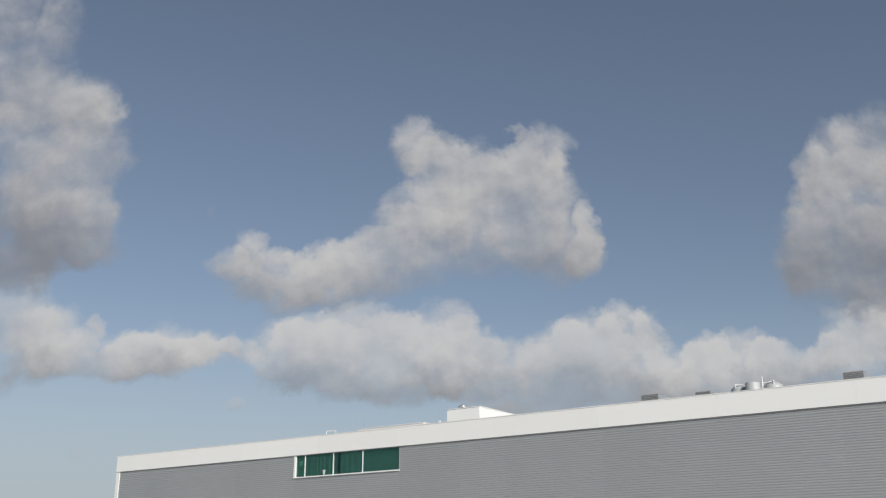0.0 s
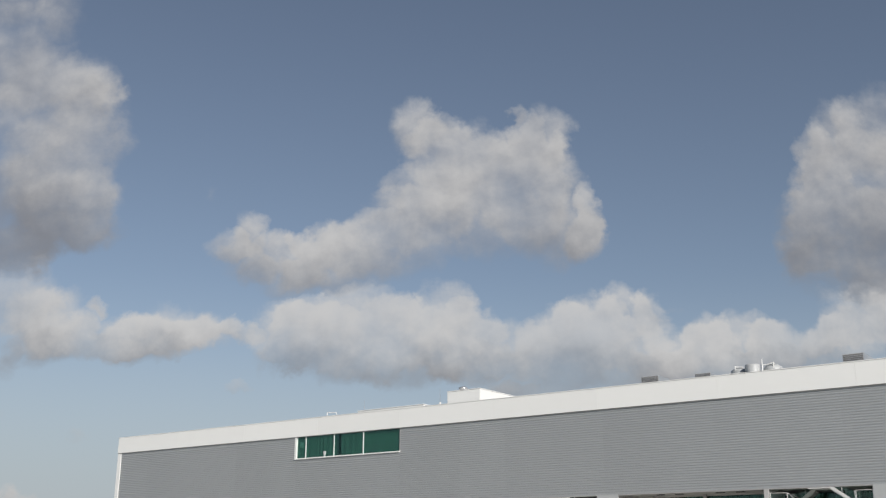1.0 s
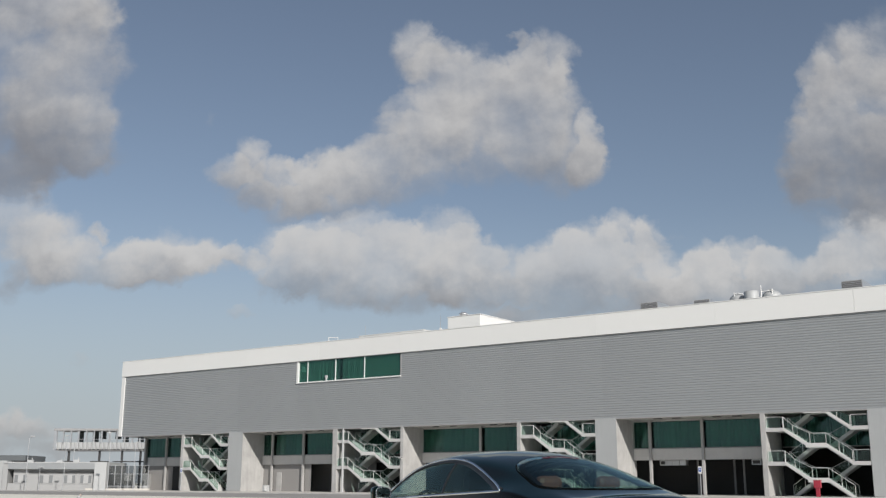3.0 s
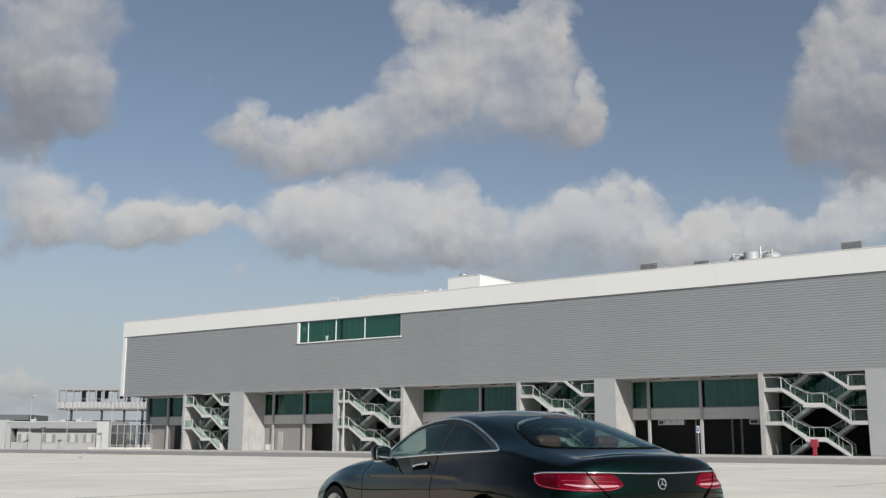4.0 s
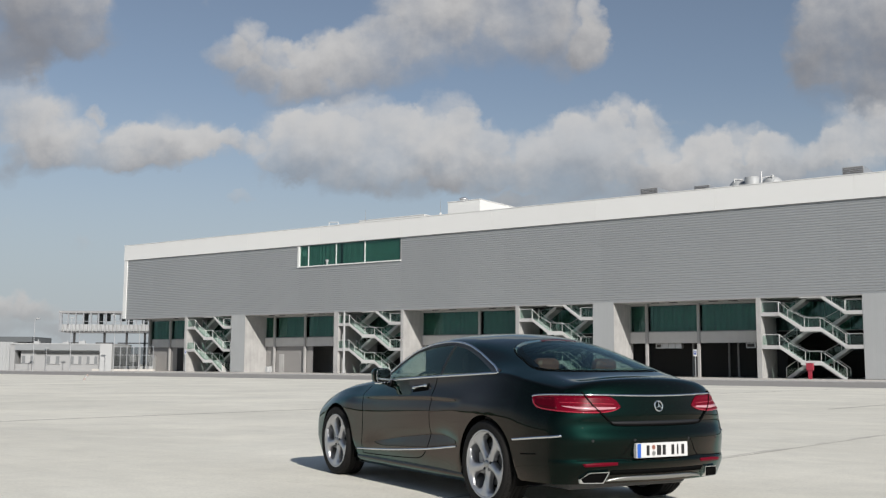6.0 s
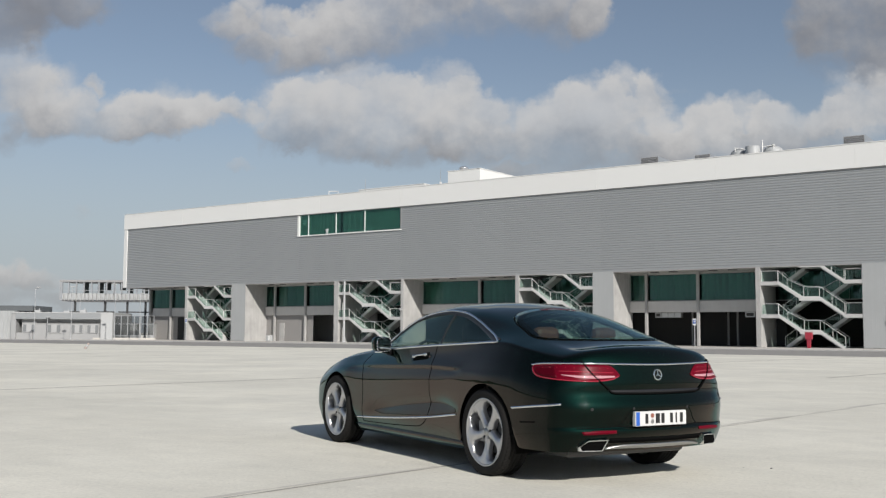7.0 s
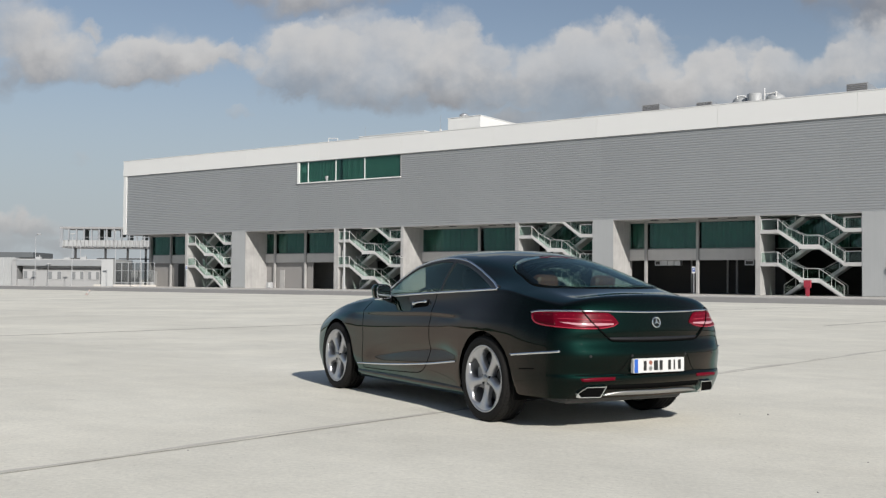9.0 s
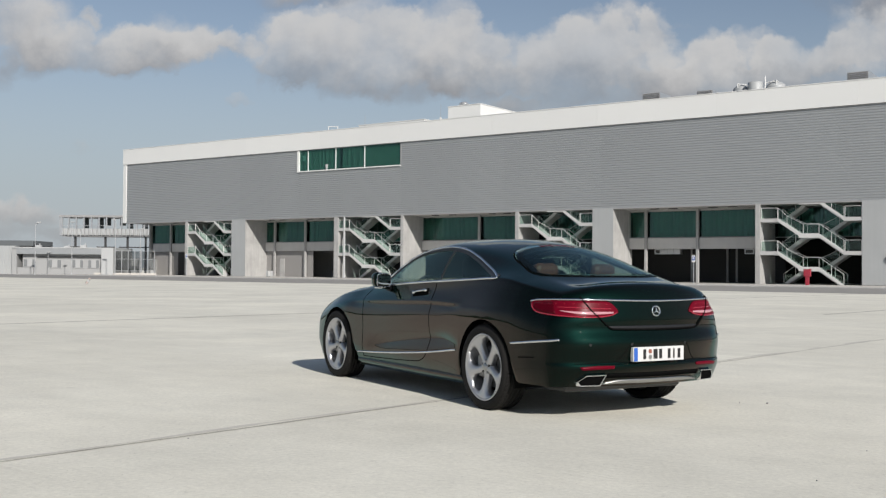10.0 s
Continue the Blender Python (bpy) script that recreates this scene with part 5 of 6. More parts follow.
for sgn in (1, -1):
    part("window_frit", ribbon([(-1.38, 0.530 * sgn), (-1.54, 0.567 * sgn), (-1.70, 0.598 * sgn)], on_top, 0.060, 0.0015, 0.006, 20), GAP, car, smooth=True)
part("brake_light", ribbon([(-1.19, 0.19), (-1.172, 0.0), (-1.19, -0.19)], on_top, 0.030, 0.0085, 0.003, 12), mat("dim_red_lens", (0.075, 0.008, 0.014), 0.2, vary=0.05, spec=0.3), car, "high red brake light behind the rear window")

# tail: boot lid, plate, badge, bumper
part("chrome_line", ribbon([(0.43, 0.919), (0.2, 0.915), (0.0, 0.913), (-0.2, 0.915), (-0.43, 0.919)], on_rear, 0.013, 0.012, 0.012, 40), CHROME, car, "chrome strip across the boot lid", smooth=True)
lid = [(0.64, 0.942), (0.615, 0.893), (0.575, 0.832), (0.52, 0.778), (0.464, 0.729), (0.43, 0.703), (0.36, 0.695), (0.0, 0.691)]
lid += [(-y, z) for y, z in reversed(lid[:-1])]
# dark strip: the shade of the lid's undercut edge, put in as colour
part("boot_lid_lip", sheet_on(between([(0.425, 0.702), (0.2, 0.697), (0.0, 0.696), (-0.2, 0.697), (-0.425, 0.702)], [(0.475, 0.724), (0.2, 0.724), (0.0, 0.724), (-0.2, 0.724), (-0.475, 0.724)], on_rear, 40, 3), 0.002, 0.006), TRIM, car, "dark strip for the shade under the boot lid's edge", smooth=True)
part("boot_lid_seam", ribbon(lid, on_rear, 0.009, 0.0125, 0.014, 120), GAP, car)
pz, px = 0.507, on_rear(0, 0.508)[0].x - 0.02
plate = part("number_plate", box(px - 0.006, px + 0.03, -0.238, 0.275, pz - 0.055, pz + 0.055, 0.004), PLATE_WHITE, car, "white number plate with dark bars")
part("band", box(px - 0.0085, px - 0.0062, 0.234, 0.269, pz - 0.051, pz + 0.051), PLATE_BLUE, plate, "blue band")
for y0, y1 in ((0.150, 0.178), (0.035, 0.075), (-0.012, 0.018), (-0.098, -0.070), (-0.140, -0.126), (-0.200, -0.172)):
    part("bar", box(px - 0.0085, px - 0.0062, y0, y1, pz - 0.037, pz + 0.037), PLATE_BLACK, plate)
for z, m in ((pz + 0.022, LEATHER), (pz - 0.022, SATIN)):
    db = bmesh.new()
    lathe(db, [(0.0, 0.0), (0.017, 0.0), (0.017, 0.002)], 16, "Y")
    part("seal_disc", db, m, plate, local=Matrix.Translation((px - 0.0085, 0.108, z)) @ Euler((0, 0, radians(-90))).to_matrix().to_4x4())
bp, bn = on_rear(0.0, 0.835)
badge_bm = bmesh.new()
lathe(badge_bm, [(0.034, 0.0), (0.0385, 0.006), (0.043, 0.0)], 36, "Y")
turn = Matrix.Translation(bp + bn * 0.004) @ bn.to_track_quat("Y", "Z").to_matrix().to_4x4()
badge = part("badge", badge_bm, CHROME, car, "round chrome badge", smooth=True, local=turn)
for k in range(3):
    sb = bmesh.new()
    rod(sb, (0, 0.002, 0), (0.036 * math.sin(k * 2.0944), 0.002, 0.036 * math.cos(k * 2.0944)), 0.0055, 0.0015, 6)
    part("badge_arm", sb, CHROME, badge)
part("diffuser", sheet_on(between([(0.470, 0.287), (0.33, 0.290), (0.0, 0.287), (-0.33, 0.290), (-0.470, 0.287)], [(0.470, 0.291), (0.40, 0.305), (0.28, 0.315), (0.0, 0.314), (-0.28, 0.315), (-0.40, 0.305), (-0.470, 0.291)], on_rear, 40, 5), 0.014, 0.02), SATIN, car, "satin metal strip under the bumper", smooth=True)
part("diffuser_inset", ribbon([(0.46, 0.348), (0.0, 0.346), (-0.46, 0.348)], on_rear, 0.040, 0.004, 0.006, 40), GAP, car, smooth=True)
part("bumper_ledge", ribbon([(0.72, 0.440), (0.545, 0.446), (0.40, 0.452), (0.28, 0.446), (0.0, 0.444), (-0.28, 0.446), (-0.40, 0.452), (-0.545, 0.446), (-0.72, 0.440)], on_rear, 0.006, 0.002, 0.004, 50), GAP, car)
for sgn in (1, -1):
    # black lines draw in the shade along the recess, which isn't modelled
    part("plate_recess_edge", ribbon([(0.285 * sgn, 0.585), (0.318 * sgn, 0.54), (0.346 * sgn, 0.498), (0.392 * sgn, 0.456)], on_rear, 0.005, 0.002, 0.004, 24), GAP, car)
for y in (0.62, 0.27, -0.27, -0.62):
    p, n = on_rear(y, 0.585)
    db = bmesh.new()
    lathe(db, [(0.0, 0.003), (0.009, 0.003), (0.011, 0.0)], 14, "Y")
    part("parking_sensor", db, TRIM, car, local=Matrix.Translation(p) @ n.to_track_quat("Y", "Z").to_matrix().to_4x4())

# underside, arches and cabin
part("underbody", box(-2.12, 2.0, -0.60, 0.60, 0.19, 0.32, 0.03), DARK_METAL, car)
for a in (AXLE, REAR):
    for sgn in (1, -1):
        bm = bmesh.new()
        arcs = [[bm.verts.new((a + 0.408 * math.cos(t), sgn * y, HUB + 0.408 * math.sin(t))) for t in np.linspace(-0.35, math.pi + 0.35, 26)] for y in (0.90, 0.58)]
        for i in range(25):
            bm.faces.new((arcs[0][i], arcs[0][i + 1], arcs[1][i + 1], arcs[1][i]))
        bm.faces.new(arcs[1])
        part("wheel_arch", bm, GAP, car)
tub = bmesh.new()
solid(tub, -1.75, 0.95, -0.80, 0.80, 0.28, 0.95)
bmesh.ops.delete(tub, geom=[f for f in tub.faces if f.normal.z > 0.5], context="FACES")
part("cabin_lining", tub, LINING, car)
part("parcel_shelf", box(-1.98, -1.50, -0.66, 0.66, 0.99, 1.03, 0.01), LINING, car)
part("headliner", sheet_on([[on_top(x, y) for y in np.linspace(-0.56, 0.56, 12)] for x in np.linspace(-1.02, 0.12, 10)], -0.02, 0.01), LINING, car, smooth=True)
part("dashboard", box(0.55, 1.0, -0.74, 0.74, 0.70, 0.965, 0.05), LINING, car)


def seat(x, y, front=True):
    cover = LINING if front else LEATHER
    st = part("seat_base", box(x - 0.05, x + 0.48, y - 0.26, y + 0.26, 0.35, 0.56, 0.05), cover, car, "dark leather front seat" if front else "red-brown leather rear seat")
    part("backrest", box(-0.07, 0.07, -0.24, 0.24, 0.0, 0.56 if front else 0.46, 0.05), cover, st, local=pose(x, y, 0.50, 0, -16, 0))
    rest = box(-0.06, 0.06, -0.15, 0.15, 0.0, 0.21, 0.055) if front else box(-0.05, 0.05, -0.125, 0.125, 0.0, 0.185, 0.048)
    part("headrest", rest, cover, st, local=pose(x - (0.17 if front else 0.30), y, 1.05 if front else 1.02, 0, -8, 0))


for y in (0.37, -0.37):
    seat(-0.25, y)
    seat(-1.12, y * 0.84, False)
tb = bmesh.new()
seg, sub = 28, 8
vs = [[tb.verts.new(((0.185 + 0.016 * math.cos(b)) * math.cos(a), (0.185 + 0.016 * math.cos(b)) * math.sin(a), 0.016 * math.sin(b))) for b in np.linspace(0, 2 * math.pi, sub, endpoint=False)] for a in np.linspace(0, 2 * math.pi, seg, endpoint=False)]
for i in range(seg):
    for j in range(sub):
        tb.faces.new((vs[i][j], vs[(i + 1) % seg][j], vs[(i + 1) % seg][(j + 1) % sub], vs[i][(j + 1) % sub]))
solid(tb, -0.18, 0.18, -0.02, 0.02, -0.02, 0.01)
solid(tb, -0.07, 0.07, -0.07, 0.07, -0.03, 0.02, 0.02)
part("steering_wheel", tb, TRIM, car, smooth=True, local=pose(0.40, 0.37, 0.90, 0, -65, 0))


# wheels: tyre, rim with five broad spokes
def build_wheel(x, y, turned):
    wl = new("wheel")
    wl.parent = car
    wl.matrix_basis = pose(x, y, HUB, 0, 0, 180 if turned else 0)
    bm = bmesh.new()
    prof = [(0.266, -0.105), (0.285, -0.126), (0.320, -0.128), (0.337, -0.118), (0.3455, -0.100)]
    for g in (-0.062, -0.021, 0.021, 0.062):
        prof += [(0.3475, g - 0.007), (0.340, g - 0.005), (0.340, g + 0.005), (0.3475, g + 0.007)]
    prof += [(0.3455, 0.100), (0.337, 0.118), (0.320, 0.128), (0.292, 0.127), (0.272, 0.112)]
    lathe(bm, [(r, h * 0.93 + 0.008) for r, h in prof], 56)
    bmesh.ops.recalc_face_normals(bm, faces=bm.faces[:])
    tyre = part("tyre", bm, RUBBER, wl, smooth=True)
    for side in (1, -1):
        tread = bmesh.new()
        for k in range(64):
            a = 2 * math.pi * (k + 0.25 * side) / 64
            m = Matrix.Rotation(-a, 4, "Y") @ Matrix.Translation((0.3475, 0.008 + side * 0.079, 0)) @ Matrix.Rotation(radians(24 * side), 4, "X")
            bmesh.ops.create_cube(tread, size=1.0, matrix=m @ Matrix.Diagonal((0.005, 0.046, 0.020, 1.0)))
        part("tread", tread, RUBBER, tyre)
    bm = bmesh.new()
    lathe(bm, [(0.266, -0.11), (0.248, -0.09), (0.238, 0.0), (0.246, 0.07), (0.254, 0.098), (0.262, 0.112), (0.273, 0.117), (0.277, 0.110)], 56)
    bmesh.ops.recalc_face_normals(bm, faces=bm.faces[:])
    rim = part("rim", bm, ALLOY, wl, "polished silver five-spoke alloy rim", smooth=True)
    half = knots((0.03, 36.0), (0.060, 36.0), (0.070, 31.0), (0.082, 24.0), (0.105, 17.0), (0.14, 13.2), (0.175, 12.8), (0.20, 15.0), (0.219, 20.0), (0.232, 28.0), (0.241, 36.0), (0.25, 36.0))
    face = knots((0.03, 0.092), (0.08, 0.090), (0.12, 0.096), (0.18, 0.105), (0.24, 0.110), (0.25, 0.110))
    radii = list(np.linspace(0.03, 0.248, 26))
    for k in range(5):
        bm = bmesh.new()
        rows = []
        for r in radii:
            h = half(r)
            mid = 58 + 72 * k + 6 * (r - 0.15) / 0.18
            row = []
            full = h > 35.5
            for f, drop in ((-1.0, 0.055), (-1.0, 0.020), (-0.84, 0.008), (-0.4, 0.001), (0.0, -0.002), (0.4, 0.001), (0.84, 0.008), (1.0, 0.020), (1.0, 0.055)):
                a = radians(mid + f * h)
                d = (drop if not full else min(drop, 0.002)) * (1.0 if r < 0.235 else 0.4)
                row.append(bm.verts.new((1.042 * r * math.cos(a), face(r) - d, 1.042 * r * math.sin(a))))
            rows.append(row)
        for p, q in zip(rows, rows[1:]):
            for j in range(len(p) - 1):
                bm.faces.new((p[j], p[j + 1], q[j + 1], q[j]))
        bmesh.ops.recalc_face_normals(bm, faces=bm.faces[:])
        part("spoke", bm, ALLOY, rim, smooth=True)
        a = radians(58 + 72 * k + 36)
        bm = bmesh.new()
        lathe(bm, [(0.0, 0.006), (0.009, 0.006), (0.012, 0.0), (0.012, -0.01)], 10)
        part("wheel_bolt", bm, DARK_METAL if k % 2 else GREY_METAL, rim, local=pose(0.052 * math.cos(a), 0.091, 0.052 * math.sin(a)))
    bm = bmesh.new()
    lathe(bm, [(0.0, 0.010), (0.026, 0.009), (0.031, 0.004), (0.033, -0.004)], 24)
    part("centre_cap", bm, SATIN, rim, smooth=True, local=pose(0, 0.092, 0))
    bm = bmesh.new()
    lathe(bm, [(0.0, 0.015), (0.08, 0.015), (0.085, 0.03), (0.17, 0.03), (0.17, 0.005), (0.0, 0.005)], 40)
    part("brake_disc", bm, DARK_METAL, wl, smooth=False)
    part("hub_back", lathe(bmesh.new(), [(0.0, -0.06), (0.235, -0.06)], 30), GAP, wl)
    bm = bmesh.new()
    solid(bm, 0.085, 0.185, -0.02, 0.055, -0.09, 0.09, 0.02)
    part("brake_caliper", bm, GREY_METAL, wl, smooth=False)


for x in (AXLE, REAR):
    build_wheel(x, 0.818, False)
    build_wheel(x, -0.818, True)


# ---- in front of the hall ----
def hall_spot(s, w, z=0.0):
    return HALL @ pose(s, -w, z)


hydrant = thing("hydrant_box", hall_spot(5.38, 2.6, BASE), "red painted hydrant cabinet on a red post", "hydrant box")
part("post", box(-0.16, 0.16, -0.1, 0.1, 0, 0.8, 0.01), RED_PAINT, hydrant)
part("cabinet", box(-0.30, 0.30, -0.18, 0.18, 0.78, 1.40, 0.03), RED_PAINT, hydrant)
part("lid", box(-0.33, 0.33, -0.21, 0.21, 1.404, 1.45, 0.01), RED_PAINT, hydrant)


def parking_sign(m, high):
    sg = thing("parking_sign", m, "white and blue parking sign on a thin grey pole", "sign", "parking signs")
    part("pole", rod(bmesh.new(), (0, 0, 0), (0, 0, high), 0.045, seg=10), GALV, sg)
    plate_ = part("plate", box(-0.18, 0.18, -0.07, -0.05, high - 0.66, high, 0.004), WHITE_METAL, sg)
    part("symbol", box(-0.14, 0.14, -0.076, -0.072, high - 0.50, high - 0.12), BLUE_SIGN, plate_)
    part("mark", box(-0.05, 0.05, -0.082, -0.078, high - 0.36, high - 0.2), WHITE_METAL, plate_)
    return sg


parking_sign(hall_spot(-6.0, 0.9, BASE), 2.72)
parking_sign(hall_spot(-80.5, 0.4, BASE), 3.05)
meter = thing("meter_box", hall_spot(-63.7, 1.0, BASE), "small white utility cabinet on the pavement", "utility box")
part("cabinet", box(-0.38, 0.38, -0.25, 0.25, 0.05, 0.80, 0.02), PALE_PANEL, meter)
part("foot", box(-0.35, 0.35, -0.2, 0.2, 0, 0.06), CONCRETE, meter)
part("door", box(0.02, 0.35, -0.27, -0.252, 0.12, 0.74), WHITE_METAL, meter)
mast = thing("pole", hall_spot(-51.9, -0.12, BASE), "slender white steel pole beside the staircase", "pole")
part("shaft", rod(bmesh.new(), (0, 0, 0), (0, 0, PBOT - BASE - 0.02), 0.14, seg=14), PALE_PANEL, mast)
part("flange", rod(bmesh.new(), (0, 0, 0), (0, 0, 0.06), 0.26, seg=14), GALV, mast)
cctv = thing("security_camera", hall_spot(-42.75, -0.1, 3.95), "small white security camera on a wall bracket", "security camera")
part("bracket", box(-0.05, 0.05, -0.45, -0.0, -0.04, 0.04), WHITE_METAL, cctv)
part("housing", box(-0.15, 0.27, -0.60, -0.44, 0.042, 0.19, 0.03), PALE_PANEL, cctv)
part("lens", rod(bmesh.new(), (0.27, -0.52, 0.115), (0.31, -0.52, 0.115), 0.055, seg=12), DARK_METAL, cctv)
disc = thing("round_sign", hall_spot(11.78, 0.10, 2.45), "dark red round sign on the ribbed wall", "sign")
db = bmesh.new()
lathe(db, [(0.0, -0.04), (0.28, -0.04), (0.30, -0.03), (0.30, 0.02), (0.0, 0.02)], 28, "Y")
part("face", db, mat("dark_red_paint", (0.03, 0.004, 0.007), 0.7, vary=0.1, spec=0.1), disc)
part("bracket", box(-0.05, 0.05, 0.0, 0.12, -0.05, 0.05), GREY_METAL, disc)

rack = thing("steel_rack", hall_spot(-36.9, -6.5, BASE), "white steel frame rack standing inside the open bay", "rack")
for x in (0.0, 0.85, 1.7):
    part("upright", box(x - 0.08, x + 0.08, -0.06, 0.06, 0, 2.2), WHITE_METAL, rack)
for z in (0.35, 1.2, 2.1):
    part("cross_bar", box(0.0, 1.7, -0.075, -0.062, z - 0.08, z + 0.08), WHITE_METAL, rack)
# inside the open bay: ducts, pipes, a ramp
for s, length in ((-12.7, 2.9), (-3.0, 1.0)):
    duct = thing("air_duct", hall_spot(s, -5.0, 3.0), "silver rectangular air duct hung below the ceiling", "air duct", "air ducts")
    k = max(1, round(length / 0.75))
    for j in range(k):
        part("segment", box(j * length / k, (j + 1) * length / k - 0.03, 0, 0.6, 0.0, 0.52, 0.015), GALV, duct)
    part("grille", box(0.12, length / k - 0.14, -0.012, 0.0, 0.1, 0.42), DARK_METAL, duct)
    part("hanger", box(0.1, 0.14, 0.25, 0.29, 0.5, 0.78), GALV, duct)
for s, w, z0, z1 in ((-4.85, 8.0, 0.1, 3.6), (-9.6, 7.6, 0.1, 3.6), (-6.2, 9.0, 0.1, 3.6)):
    col = thing("inner_column", hall_spot(s, -w, 0), "slim grey steel column inside the open bay", "column", "inner columns")
    part("shaft", rod(bmesh.new(), (0, 0, z0), (0, 0, z1), 0.11, seg=10), GREY_METAL, col)
    part("base_plate", box(-0.2, 0.2, -0.2, 0.2, z0, z0 + 0.03), GREY_METAL, col)
ramp = thing("inner_ramp", hall_spot(-13.0, -12.0, BASE), "dark inner ramp rising through the open bay", "ramp")
rb = bmesh.new()
extrude_profile(rb, [(0, 0.0), (0, 0.25), (3, 0.25), (3, 0.0)], 0, 12.5, closed=True)
for v in rb.verts:
    v.co.z += 0.26 * v.co.x
bmesh.ops.recalc_face_normals(rb, faces=rb.faces[:])
part("deck", rb, GREY_METAL, ramp)
part("handrail", tube(bmesh.new(), [(0, 0, 1.1), (12.5, 0, 4.35)], 0.05, 6), GALV, ramp)
for s in (-92, -85.2, -66, -64, -59, -57, -39, -36.5, -31, -29, -11.2, -9.2, -5, -3):
    spot_lamp = thing("soffit_lamp", HALL @ pose(s, 1.6, PBOT - 0.135), "flat dark lamp set under the overhang", "lamp", "soffit lamps")
    part("housing", box(-0.45, 0.45, -0.12, 0.12, -0.05, 0.034, 0.01), DARK_METAL, spot_lamp)

# ---- beyond the hall ----
shed = thing("shed", pose(-66.0, 150.0, 0), "grey ribbed steel shed with a dark grey roof", "shed")
part("wall", corrugated(-8.0, 3.6, 0, 4.15, 0.5, 0.06), SILVER_CLAD, shed)
part("wall", box(-8.0, 3.55, 0.08, 9, 0, 4.15), SILVER_CLAD, shed)
part("roof", box(-8.2, 5.6, 1.5, 9.2, 4.154, 4.95, 0.05), mat("dark_grey_roof", (0.10, 0.11, 0.115), 0.6, vary=0.05), shed)
part("window", box(-2.1, -1.5, -0.03, 0.03, 2.1, 2.5), DARK_METAL, shed)
OFFICE_WALL = mat("grey_office_plaster", (0.31, 0.315, 0.315), 0.7, vary=0.04, stain=0.08)
OFFICE_PANE = mat("grey_office_pane", (0.19, 0.20, 0.205), 0.15, vary=0.1)
WINDOW_FRAME = mat("light_grey_window_frame", (0.36, 0.365, 0.365), 0.6, vary=0.05)
office = thing("office_block", pose(-61.7, 149.0, 0), "low white office with flat fascia and a row of windows", "building")
part("wall", box(0.6, 12.5, 0.6, 9, 0, 3.55), OFFICE_WALL, office)
part("fascia", box(0.0, 12.3, -0.2, 9, 2.95, 3.8), GREY_CLAD, office, "light grey fascia band")
part("roof", box(-0.6, 14.0, -0.25, 9, 3.804, 3.95), PALE_PANEL, office)
part("end_wall", box(-0.7, 0.0, -0.1, 9, 0, 3.80), OFFICE_WALL, office)
part("end_wall", box(12.31, 14.0, -0.3, 9, 0, 3.80), PALE_PANEL, office)
part("plinth", box(0.02, 2.3, 0.2, 0.6, 0, 1.0), OFFICE_WALL, office)
for x0, x1, z0, z1 in ((0.75, 2.6, 1.05, 2.25), (4.3, 6.3, 0.95, 2.2), (7.8, 9.5, 0.95, 2.2), (10.1, 11.8, 0.95, 2.2)):
    w_ = part("window", box(x0, x1, 0.50, 0.60, z0, z1), WINDOW_FRAME, office)
    k = 3
    for j in range(k):
        a, b = x0 + (x1 - x0) * j / k, x0 + (x1 - x0) * (j + 1) / k
        part("pane", box(a + 0.07, b - 0.07, 0.47, 0.496, z0 + 0.08, z1 - 0.08), OFFICE_PANE if j != 1 else WINDOW_FRAME, w_)
part("transom", box(2.8, 12.2, 0.45, 0.6, 2.42, 2.58), DARK_METAL, office)
for x, high in ((1.9, 0.7), (6.2, 0.55), (8.6, 0.8)):
    vent = thing("roof_vent", pose(-61.7 + x, 152.0, 3.95), "small white roof vent on the office", "roof vent", "office roof vents")
    part("box", box(-0.4, 0.4, -0.3, 0.3, 0, high * 0.5, 0.02), PALE_PANEL, vent)
    part("stack", rod(bmesh.new(), (0.2, 0, 0.3), (0.2, 0, high * 0.85), 0.07, seg=10), PALE_PANEL, vent)

GALLERY_DARK = mat("dark_gallery_screen", (0.05, 0.06, 0.058), 0.6, vary=0.1)
bridge = thing("raised_gallery", pose(-66.9, 180.0, 0), "raised glazed gallery on dark legs with a white ribbed deck edge", "building")
part("deck_edge", corrugated(0.0, 26.0, 6.75, 7.85, 0.72, 0.32), PALE_PANEL, bridge, "white ribbed deck edge")
part("deck", box(0.05, 26, 0.36, 6, 6.5, 7.8), GREY_METAL, bridge)
part("end_frame", box(-0.25, 0.25, -0.05, 0.3, 6.6, 10.15), GALV, bridge)
part("roof", box(-0.3, 26, -0.1, 6, 9.85, 10.2), GREY_METAL, bridge, "thin flat gallery roof")
for k in range(1, 20):
    part("gallery_post", box(1.32 * k - 0.11, 1.32 * k + 0.11, 0.0, 0.25, 7.86, 9.84), GALV, bridge)
part("gallery_rail", box(0.3, 26, 0.02, 0.08, 8.35, 8.42), GALV, bridge)
for k in range(2, 13, 1):
    if k % 3:
        part("screen", box(1.32 * k + 0.15, 1.32 * (k + 1) - 0.15, 3.0, 3.1, 8.5 if k % 2 else 8.0, 9.84), GALLERY_DARK, bridge)
for x in (2.1, 7.4, 11.3, 14.5, 17.7):
    part("leg", box(x - 0.13, x + 0.13, 1.0, 1.5, 0, 6.5), DARK_METAL, bridge)
    part("brace", box(x - 1.5, x + 1.6, 1.1, 1.4, 4.55, 4.75), DARK_METAL, bridge)

